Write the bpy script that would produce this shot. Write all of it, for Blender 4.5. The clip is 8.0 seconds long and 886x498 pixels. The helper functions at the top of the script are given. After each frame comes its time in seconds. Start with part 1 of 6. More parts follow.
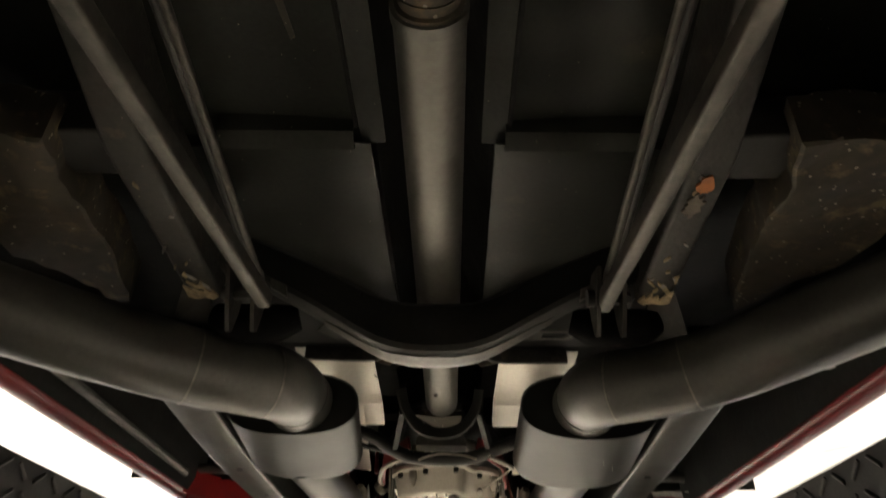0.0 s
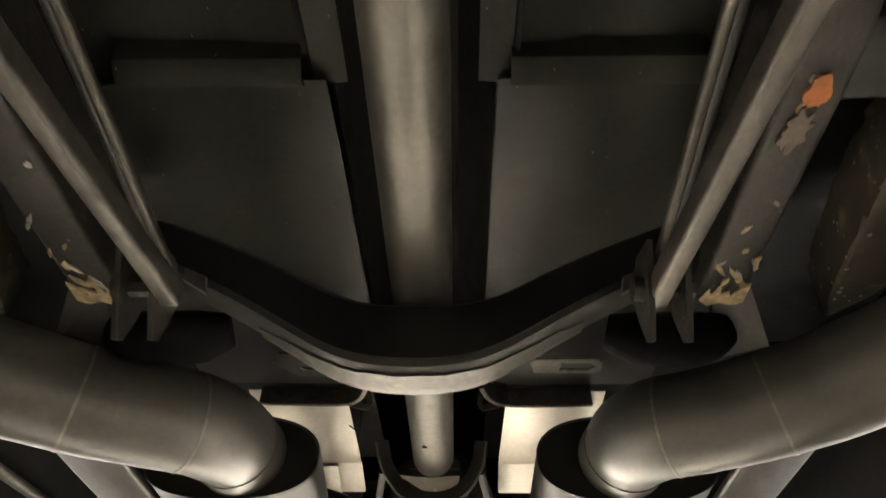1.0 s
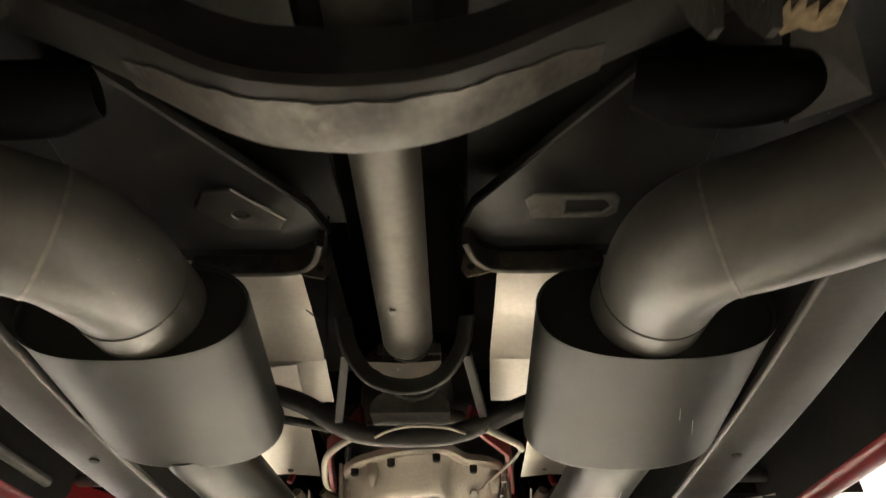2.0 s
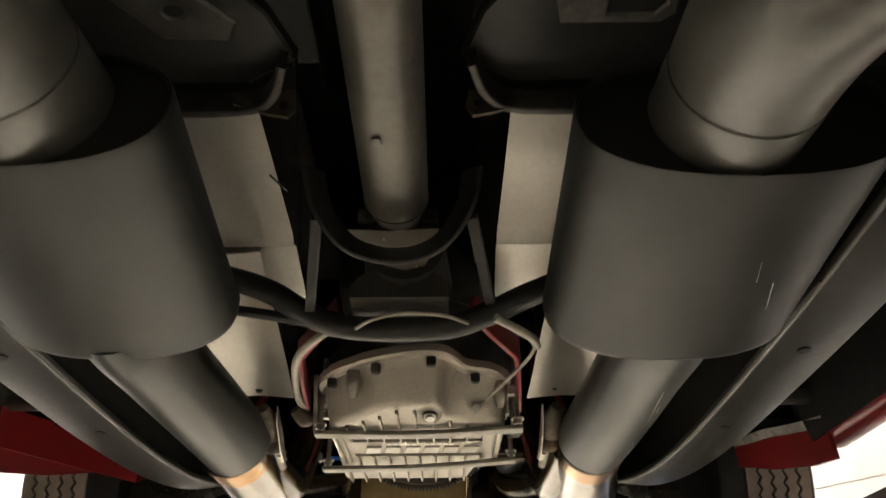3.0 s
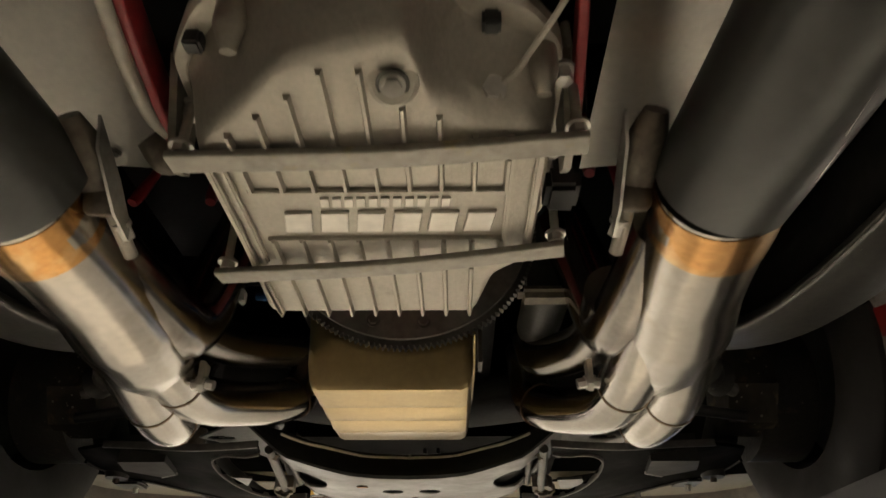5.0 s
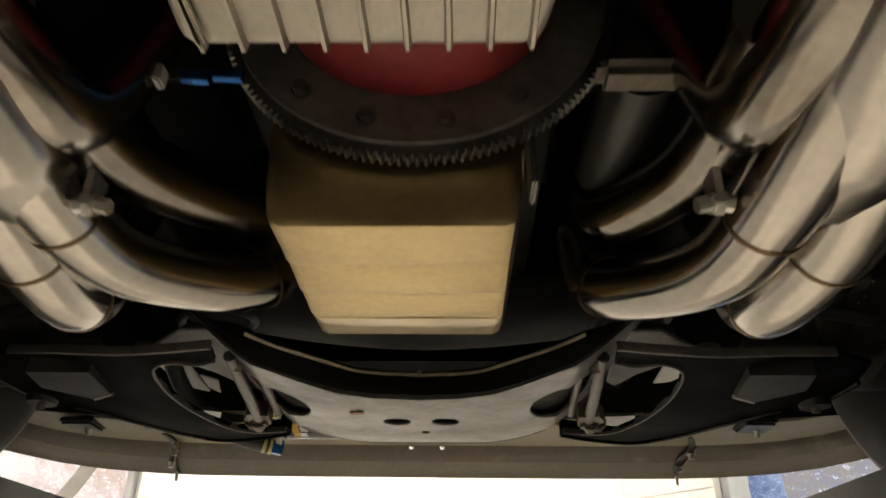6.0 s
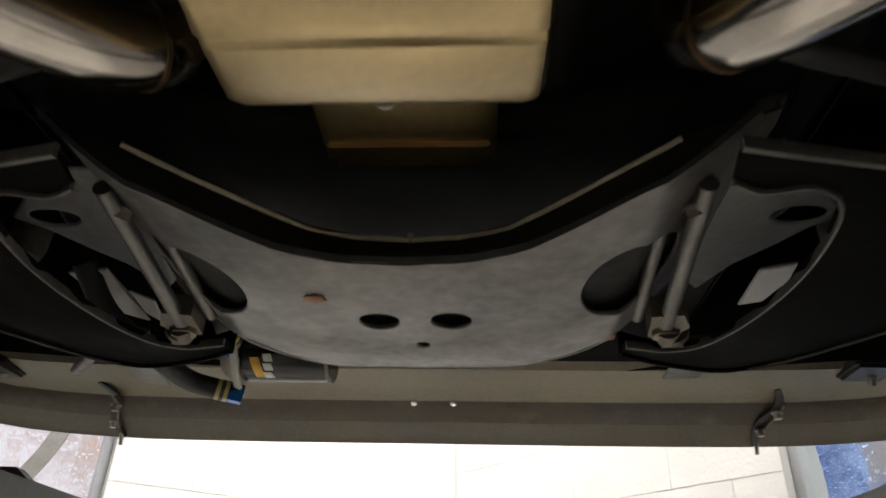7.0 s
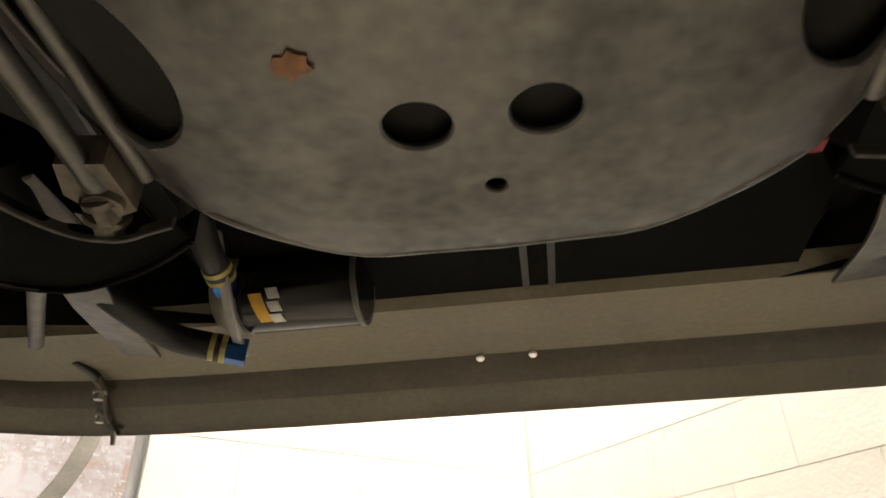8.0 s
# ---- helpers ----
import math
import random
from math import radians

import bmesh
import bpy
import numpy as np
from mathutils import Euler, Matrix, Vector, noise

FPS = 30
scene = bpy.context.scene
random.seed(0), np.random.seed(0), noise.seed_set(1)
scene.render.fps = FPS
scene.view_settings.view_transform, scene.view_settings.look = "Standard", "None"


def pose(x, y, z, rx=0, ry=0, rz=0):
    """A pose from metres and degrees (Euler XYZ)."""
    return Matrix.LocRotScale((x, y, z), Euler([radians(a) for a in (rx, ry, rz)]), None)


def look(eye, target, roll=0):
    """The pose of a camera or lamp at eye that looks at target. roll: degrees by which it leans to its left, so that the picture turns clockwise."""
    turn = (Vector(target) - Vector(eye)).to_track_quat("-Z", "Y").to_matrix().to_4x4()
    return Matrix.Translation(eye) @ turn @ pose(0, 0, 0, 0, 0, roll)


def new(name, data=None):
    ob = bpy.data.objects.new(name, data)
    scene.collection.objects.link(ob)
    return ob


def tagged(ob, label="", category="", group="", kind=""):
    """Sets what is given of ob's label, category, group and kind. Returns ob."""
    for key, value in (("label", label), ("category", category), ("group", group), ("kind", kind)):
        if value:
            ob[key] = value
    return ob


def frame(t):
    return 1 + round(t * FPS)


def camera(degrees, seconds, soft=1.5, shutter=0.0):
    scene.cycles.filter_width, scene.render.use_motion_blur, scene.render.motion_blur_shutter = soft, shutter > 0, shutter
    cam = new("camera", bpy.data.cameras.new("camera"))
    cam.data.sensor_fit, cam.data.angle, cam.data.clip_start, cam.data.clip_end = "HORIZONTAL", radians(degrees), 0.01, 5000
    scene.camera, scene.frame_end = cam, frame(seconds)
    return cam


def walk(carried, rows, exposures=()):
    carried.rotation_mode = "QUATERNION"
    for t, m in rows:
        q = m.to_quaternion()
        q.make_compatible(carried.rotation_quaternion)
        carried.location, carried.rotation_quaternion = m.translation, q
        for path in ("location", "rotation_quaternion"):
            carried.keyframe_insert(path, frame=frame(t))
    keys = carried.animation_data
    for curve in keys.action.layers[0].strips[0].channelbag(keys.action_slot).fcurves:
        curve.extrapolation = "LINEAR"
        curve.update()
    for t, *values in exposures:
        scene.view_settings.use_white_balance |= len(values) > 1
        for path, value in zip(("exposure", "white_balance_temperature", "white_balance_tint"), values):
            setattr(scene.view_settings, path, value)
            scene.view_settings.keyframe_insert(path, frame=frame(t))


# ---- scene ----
cam = camera(66.2, 8.0, 1.5, 0.25)
PATH = [
    (0, (0.051, -0.105, 1.367), (0.004, 1.594, 2.422), 1.5),
    (0.5, (0.044, 0.037, 1.433), (-0.019, 1.6, 2.679), 1.7),
    (1, (0.063, 0.21, 1.439), (0.013, 1.789, 2.665), 1.1),
    (1.5, (0.087, 0.356, 1.449), (0.032, 1.985, 2.609), 1.1),
    (2, (0.087, 0.536, 1.419), (0.049, 2.155, 2.593), 0.0),
    (3.3, (0.066, 0.896, 1.419), (0.065, 2.583, 2.495), -0.4),
    (3.5, (0.077, 0.975, 1.425), (0.068, 2.668, 2.491), -0.2),
    (4, (0.094, 1.097, 1.429), (0.081, 2.805, 2.469), -0.1),
    (4.2, (0.094, 1.144, 1.429), (0.084, 2.86, 2.455), -0.2),
    (5.3, (0.073, 1.491, 1.441), (0.031, 3.209, 2.464), 0.3),
    (5.5, (0.057, 1.549, 1.451), (0.019, 3.281, 2.451), 0.5),
    (6, (0.058, 1.76, 1.439), (0.005, 3.508, 2.411), 0.8),
    (6.5, (0.077, 1.948, 1.441), (-0.003, 3.689, 2.421), 1.8),
    (7, (0.063, 2.142, 1.433), (-0.046, 3.875, 2.426), 1.7),
    (7.5, (0.038, 2.344, 1.452), (-0.098, 4.061, 2.469), 1.5),
    (8, (0.015, 2.472, 1.45), (-0.217, 4.169, 2.484), -1.5),
]
EXPOSURES = [(0, 1.82, 6700, 10), (0.5, 2.68, 6400, 10), (0.9, 3.02, 6500, 10), (1.5, 2.84, 6600, 10), (2.2, 2.32, 6700, 10), (3.4, 1.5, 6600, 10), (4.2, 1.2, 6700, 10), (5.4, 0.87, 6900, 10), (6.5, 0.65, 6700, 10), (7, 0.44, 6000, 10), (7.6, 0.19, 6500, 10), (8, 0.48, 7100, 10)]
walk(cam, [(t, look(eye, target, roll)) for t, eye, target, roll in PATH], EXPOSURES)

# ---------------------------------------------------------------- light
world = bpy.data.worlds.new("world")
scene.world = world
world.use_nodes = True
world.node_tree.nodes["Background"].inputs[0].default_value = (0.5, 0.6, 0.8, 1)
world.node_tree.nodes["Background"].inputs[1].default_value = 0.05


def ceiling_lamp(x, y, power, size=1.2, turn=0.0, colour=(1.0, 0.93, 0.82)):
    lamp = bpy.data.lights.new("ceiling_lamp_light", "AREA")
    lamp.shape, lamp.size, lamp.size_y, lamp.energy, lamp.color = "RECTANGLE", size, 0.3, power, colour
    ob = new("ceiling_lamp_light", lamp)
    ob.matrix_world = pose(x, y, 3.93, 0, 0, turn)
    return ob


# ---------------------------------------------------------------- materials
def mat(name, colour, rough=0.5, metal=0.0, vary=0.25, scale=8.0, grain=120.0, bump=0.15, stain=None, stain_amount=0.3,
        rough_vary=0.15, coat=0.0, stain_scale=None, flecks=0.0, spec=0.5, dents=0.0, soft=0.25):
    """A painted, metal or rubber surface: two scales of colour change, stains of a second colour and a fine relief."""
    m = bpy.data.materials.new(name)
    m.use_nodes = True
    nt = m.node_tree
    n, link = nt.nodes, nt.links
    b = n["Principled BSDF"]
    co = n.new("ShaderNodeTexCoord")
    big = n.new("ShaderNodeTexNoise")
    big.inputs["Scale"].default_value, big.inputs["Detail"].default_value, big.inputs["Roughness"].default_value = scale, 4, 0.55
    fine = n.new("ShaderNodeTexNoise")
    fine.inputs["Scale"].default_value, fine.inputs["Detail"].default_value = grain, 1
    for t in (big, fine):
        link.new(co.outputs["Object"], t.inputs["Vector"])
    add = n.new("ShaderNodeMath")
    add.operation = "MULTIPLY_ADD"
    link.new(fine.outputs["Fac"], add.inputs[0])
    add.inputs[1].default_value = 0.35
    link.new(big.outputs["Fac"], add.inputs[2])
    ramp = n.new("ShaderNodeMapRange")
    ramp.inputs["From Min"].default_value, ramp.inputs["From Max"].default_value = 0.45, 0.9
    ramp.inputs["To Min"].default_value, ramp.inputs["To Max"].default_value = 1 - vary, 1 + vary
    link.new(add.outputs[0], ramp.inputs["Value"])
    mul = n.new("ShaderNodeVectorMath")
    mul.operation = "SCALE"
    mul.inputs[0].default_value = colour
    link.new(ramp.outputs[0], mul.inputs["Scale"])
    out = mul.outputs[0]
    if stain:
        sn = n.new("ShaderNodeTexNoise")
        sn.inputs["Scale"].default_value, sn.inputs["Detail"].default_value, sn.inputs["Roughness"].default_value = stain_scale or scale * 1.7, 5, 0.6
        sn.inputs["Distortion"].default_value = 0.15
        link.new(co.outputs["Object"], sn.inputs["Vector"])
        sr = n.new("ShaderNodeMapRange")
        edge = 0.72 - 0.4 * stain_amount
        sr.inputs["From Min"].default_value, sr.inputs["From Max"].default_value = edge, edge + soft
        link.new(sn.outputs["Fac"], sr.inputs["Value"])
        mix = n.new("ShaderNodeMix")
        mix.data_type = "RGBA"
        link.new(sr.outputs[0], mix.inputs["Factor"])
        link.new(out, mix.inputs["A"])
        mix.inputs["B"].default_value = (*stain, 1)
        out = mix.outputs["Result"]
    if flecks:
        fl = n.new("ShaderNodeTexVoronoi")
        fl.inputs["Scale"].default_value = 110
        link.new(co.outputs["Object"], fl.inputs["Vector"])
        pick = n.new("ShaderNodeSeparateColor")
        link.new(fl.outputs["Color"], pick.inputs[0])
        limit = n.new("ShaderNodeMath")
        limit.operation = "MULTIPLY_ADD"
        link.new(pick.outputs[0], limit.inputs[0])
        limit.inputs[1].default_value, limit.inputs[2].default_value = 1.0, flecks - 1.0
        fr = n.new("ShaderNodeMath")
        fr.operation = "LESS_THAN"
        link.new(fl.outputs["Distance"], fr.inputs[0])
        link.new(limit.outputs[0], fr.inputs[1])
        fm = n.new("ShaderNodeMix")
        fm.data_type = "RGBA"
        link.new(fr.outputs[0], fm.inputs["Factor"])
        link.new(out, fm.inputs["A"])
        fm.inputs["B"].default_value = (0.32, 0.29, 0.23, 1)
        out = fm.outputs["Result"]
    link.new(out, b.inputs["Base Color"])
    low, high = max(0.02, rough - rough_vary), min(1, rough + rough_vary)
    low, high = (max(low, 0.285), high) if rough > 0.275 else (low, min(high, 0.265))
    rr = n.new("ShaderNodeMapRange")
    rr.inputs["From Min"].default_value, rr.inputs["From Max"].default_value = 0.3, 0.7
    rr.inputs["To Min"].default_value, rr.inputs["To Max"].default_value = low, high
    link.new(big.outputs["Fac"], rr.inputs["Value"])
    link.new(rr.outputs[0], b.inputs["Roughness"])
    b.inputs["Metallic"].default_value = metal
    b.inputs["Coat Weight"].default_value = coat
    b.inputs["Specular IOR Level"].default_value = spec
    b.inputs["Coat Roughness"].default_value = 0.2
    bp = n.new("ShaderNodeBump")
    bp.inputs["Strength"].default_value, bp.inputs["Distance"].default_value = bump * 0.4, 0.004
    link.new(fine.outputs["Fac"], bp.inputs["Height"])
    if dents:
        wide = n.new("ShaderNodeTexNoise")
        wide.inputs["Scale"].default_value, wide.inputs["Detail"].default_value = scale * 2, 1
        link.new(co.outputs["Object"], wide.inputs["Vector"])
        bd = n.new("ShaderNodeBump")
        bd.inputs["Strength"].default_value, bd.inputs["Distance"].default_value = dents, 0.02
        link.new(wide.outputs["Fac"], bd.inputs["Height"])
        link.new(bd.outputs["Normal"], bp.inputs["Normal"])
    link.new(bp.outputs["Normal"], b.inputs["Normal"])
    return m


BLACK_PAINT = mat("black_chassis_paint", (0.028, 0.028, 0.026), 0.42, vary=0.35, stain=(0.05, 0.045, 0.038), stain_amount=0.15)
RAIL_GREY = mat("worn_dark_rail_paint", (0.06, 0.058, 0.053), 0.38, coat=0.4, vary=0.35, scale=7, stain=(0.11, 0.10, 0.085), stain_amount=0.3, flecks=0.1, dents=0.06)
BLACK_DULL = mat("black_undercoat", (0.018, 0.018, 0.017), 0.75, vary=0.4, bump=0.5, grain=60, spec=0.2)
FLOOR_PAINT = mat("dark_grey_floor_paint", (0.020, 0.0215, 0.017), 0.45, spec=0.28, vary=0.4, scale=5, bump=0.25, stain=(0.085, 0.072, 0.05), stain_amount=0.24, flecks=0.12, dents=0.1)
RUSTY_BLACK = mat("scraped_black_paint", (0.034, 0.032, 0.028), 0.5, vary=0.4, scale=14, stain=(0.11, 0.09, 0.06), stain_amount=0.3, bump=0.5, flecks=0.14, soft=0.15)
DIRTY = mat("rusty_dirt_crust", (0.05, 0.042, 0.03), 0.65, vary=0.5, scale=16, stain=(0.17, 0.13, 0.07), stain_amount=0.42, bump=0.9, grain=50, flecks=0.3, soft=0.15)
SCUFFED_WHITE = mat("scuffed_white_primer", (0.36, 0.34, 0.31), 0.55, vary=0.3, scale=20, stain=(0.05, 0.045, 0.04), stain_amount=0.5, stain_scale=30)
PIPE_GREY = mat("dark_grey_exhaust_paint", (0.030, 0.032, 0.029), 0.36, coat=0.3, vary=0.25, scale=6, bump=0.04, stain=(0.055, 0.052, 0.046), stain_amount=0.35, stain_scale=4, flecks=0.05, spec=0.5, soft=0.3, rough_vary=0.08)
# lighter copy of PIPE_GREY, standing in for stronger light on the tailpipes
TAIL_GREY = mat("brightened_grey_tailpipe_paint", (0.085, 0.084, 0.075), 0.32, coat=0.4, vary=0.28, scale=6, bump=0.05, stain=(0.13, 0.12, 0.10), stain_amount=0.35, stain_scale=5, flecks=0.1, spec=0.7, soft=0.3)
MUFFLER_GREY = mat("grey_muffler_paint", (0.022, 0.0235, 0.021), 0.4, coat=0.06, vary=0.2, scale=4, bump=0.03, spec=0.3, stain=(0.038, 0.037, 0.034), stain_amount=0.3, stain_scale=6, soft=0.3, rough_vary=0.06)
SHAFT_GREY = mat("bare_steel_shaft", (0.13, 0.124, 0.11), 0.40, metal=0.6, vary=0.3, scale=9, stain=(0.07, 0.058, 0.045), stain_amount=0.3, rough_vary=0.08)
ALU = mat("brushed_aluminium_sheet", (0.68, 0.655, 0.595), 0.36, metal=0.75, vary=0.12, scale=4, bump=0.02, dents=0.14, stain=(0.46, 0.44, 0.40), stain_amount=0.35, stain_scale=3, soft=0.4, rough_vary=0.05)
CAST = mat("cast_aluminium", (0.46, 0.43, 0.37), 0.46, metal=0.65, vary=0.16, scale=10, grain=220, bump=0.25, stain=(0.25, 0.21, 0.15), stain_amount=0.25)
# same metal as CAST, with its reflected light put into a paler colour
CAST_GLINT = mat("cast_aluminium_glint", (0.66, 0.63, 0.57), 0.36, metal=0.6, vary=0.15, scale=20, bump=0.1)
STEEL_BRUSHED = mat("stainless_tube", (0.41, 0.38, 0.34), 0.2, metal=1.0, vary=0.15, scale=7, bump=0.02, stain=(0.30, 0.25, 0.19), stain_amount=0.3, rough_vary=0.08, dents=0.03)
# darker copy of STEEL_BRUSHED: the inner tubes' dark reflections put into colour
STEEL_SHADED = mat("shaded_stainless_tube", (0.27, 0.245, 0.215), 0.20, metal=1.0, vary=0.25, scale=9, bump=0.02, stain=(0.17, 0.14, 0.11), stain_amount=0.35, rough_vary=0.08)
HEAT_BROWN = mat("brown_heat_stain", (0.16, 0.10, 0.055), 0.3, metal=0.9, vary=0.4, scale=20, stain=(0.30, 0.22, 0.13), stain_amount=0.35, rough_vary=0.05)
HEAT_GOLD = mat("heat_tinted_steel", (0.56, 0.29, 0.10), 0.22, metal=0.95, vary=0.3, scale=12, stain=(0.70, 0.55, 0.33), stain_amount=0.6, stain_scale=12, rough_vary=0.04)
ZINC_GOLD = mat("gold_zinc_pan", (0.43, 0.33, 0.165), 0.31, metal=1.0, coat=0.6, vary=0.16, scale=6, bump=0.04, stain=(0.26, 0.18, 0.09), stain_amount=0.28, stain_scale=9, soft=0.3, dents=0.06, flecks=0.04, rough_vary=0.07)
RED_PAINT = mat("red_body_paint", (0.30, 0.018, 0.02), 0.3, vary=0.2, scale=4, coat=0.5)
RED_DULL = mat("red_dull_paint", (0.24, 0.02, 0.024), 0.45, vary=0.25)
K_GREY = mat("worn_grey_crossmember", (0.10, 0.094, 0.086), 0.29, metal=0.45, vary=0.75, scale=6, grain=70, bump=0.2, stain=(0.24, 0.22, 0.195), stain_amount=0.36, stain_scale=14, soft=0.3, spec=0.7, dents=0.34, flecks=0.06)
STEEL_DARK = mat("oily_steel", (0.13, 0.125, 0.115), 0.4, metal=0.7, vary=0.3, scale=20)
STEEL_BOLT = mat("bright_steel_bolt", (0.6, 0.58, 0.54), 0.3, metal=0.9, vary=0.2, scale=30)
BRASSY = mat("yellowed_steel_strap", (0.32, 0.30, 0.26), 0.45, metal=0.5, vary=0.3, scale=25, stain=(0.36, 0.30, 0.14), stain_amount=0.3)
RUBBER = mat("tyre_rubber", (0.035, 0.033, 0.03), 0.7, vary=0.2, scale=12)
LIP_HIGHLIGHT = mat("lip_highlight", (0.10, 0.095, 0.085), 0.34, metal=0.4, vary=0.5, scale=12, stain=(0.30, 0.285, 0.26), stain_amount=0.42, stain_scale=14)
TREAD = mat("dusty_tyre_tread", (0.42, 0.37, 0.31), 0.85, vary=0.15, scale=14, bump=0.3)
HOSE_BLACK = mat("black_hose", (0.02, 0.02, 0.02), 0.5)
CABLE_WHITE = mat("pale_cable_sheath", (0.42, 0.39, 0.33), 0.5, vary=0.2)
BLUE_ANODISED = mat("blue_anodised", (0.02, 0.13, 0.42), 0.25, metal=0.8)
YELLOW = mat("yellow_print", (0.75, 0.42, 0.04), 0.4)
WHITE_PRINT = mat("white_print", (0.75, 0.74, 0.7), 0.4)
VALANCE_ROLL = mat("brown_valance_roll", (0.10, 0.083, 0.056), 0.4, vary=0.3, scale=4, stain=(0.06, 0.046, 0.03), stain_amount=0.35, stain_scale=5, soft=0.3)
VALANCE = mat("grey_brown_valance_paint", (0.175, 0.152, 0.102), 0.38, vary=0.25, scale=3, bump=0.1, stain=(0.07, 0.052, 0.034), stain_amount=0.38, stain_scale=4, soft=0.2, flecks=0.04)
BLOCK_WHITE = mat("white_painted_block", (0.72, 0.71, 0.695), 0.55, vary=0.05, scale=6, grain=90, bump=0.4)
DIM_WALL = mat("dim_unseen_wall", (0.13, 0.115, 0.10), 0.7, vary=0.15, scale=2, bump=0.3)
MORTAR = mat("white_painted_mortar", (0.60, 0.59, 0.575), 0.7, vary=0.06, bump=0.4)
CONCRETE = mat("pale_concrete_floor", (0.52, 0.49, 0.44), 0.5, vary=0.15, scale=2, bump=0.2, stain=(0.34, 0.31, 0.27), stain_amount=0.2)
CEILING = mat("white_ceiling", (0.75, 0.73, 0.68), 0.8, vary=0.05)
LIFT_BLACK = mat("black_lift_steel", (0.02, 0.02, 0.021), 0.4, vary=0.3, bump=0.2)
ORANGE = mat("orange_primer_patch", (0.42, 0.14, 0.035), 0.6, vary=0.3, scale=40, stain=(0.08, 0.06, 0.035), stain_amount=0.5, stain_scale=60)
BAR_STEEL = mat("worn_dark_bar", (0.075, 0.07, 0.06), 0.4, metal=0.4, vary=0.4, scale=25, stain=(0.15, 0.135, 0.11), stain_amount=0.35)
LUG_WORN = mat("worn_black_lug", (0.07, 0.07, 0.07), 0.35, metal=0.4, vary=0.4)
CHROME = mat("polished_chrome", (0.8, 0.8, 0.8), 0.08, metal=1.0, vary=0.05, rough_vary=0.03)
ARM_BLACK = mat("satin_black_arm", (0.006, 0.006, 0.006), 0.65, vary=0.35, bump=0.2, spec=0.03, stain=(0.016, 0.014, 0.012), stain_amount=0.25)
POCKET_GREY = mat("dusty_pocket_paint", (0.15, 0.15, 0.145), 0.5, vary=0.3, scale=12, stain=(0.24, 0.23, 0.21), stain_amount=0.35)
PALE_GREY = mat("pale_grey_paint", (0.40, 0.39, 0.37), 0.5, vary=0.15)
SEAM_PALE = mat("pale_bare_seam", (0.60, 0.56, 0.45), 0.4, metal=0.3, vary=0.3, scale=25)
EDGE_BLACK = mat("worn_black_edge", (0.08, 0.076, 0.07), 0.4, vary=0.4, scale=20, stain=(0.2, 0.185, 0.16), stain_amount=0.35)
GREASY = mat("greasy_cast_steel", (0.13, 0.11, 0.085), 0.5, metal=0.2, vary=0.4, scale=40, stain=(0.2, 0.17, 0.13), stain_amount=0.4, bump=0.5)
GLOSS_BLACK = mat("gloss_black_can", (0.012, 0.012, 0.012), 0.2, vary=0.2, rough_vary=0.06, bump=0.03)
YELLOW_DULL = mat("yellow_band", (0.5, 0.42, 0.14), 0.45, vary=0.2)
RUST_PATCH = mat("rust_patch", (0.20, 0.088, 0.04), 0.7, vary=0.5, scale=50, stain=(0.10, 0.08, 0.065), stain_amount=0.55, stain_scale=70)
STEEL_BARE = mat("dull_bare_steel", (0.17, 0.165, 0.15), 0.45, metal=0.3, vary=0.35, scale=25, stain=(0.07, 0.06, 0.05), stain_amount=0.35)
VALANCE_CREASE = mat("dark_brown_crease", (0.065, 0.05, 0.034), 0.45, vary=0.35, scale=7, stain=(0.14, 0.12, 0.082), stain_amount=0.35)
WELD_GREY = mat("grey_weld_bead", (0.20, 0.19, 0.17), 0.45, metal=0.4, vary=0.3, scale=60)
TAN = mat("tan_scraped_edge", (0.42, 0.33, 0.2), 0.55, vary=0.4, scale=60)


def emissive(name, colour, strength):
    m = bpy.data.materials.new(name)
    m.use_nodes = True
    b = m.node_tree.nodes["Principled BSDF"]
    b.inputs["Base Color"].default_value = (*colour, 1)
    b.inputs["Emission Color"].default_value = (*colour, 1)
    b.inputs["Emission Strength"].default_value = strength
    return m


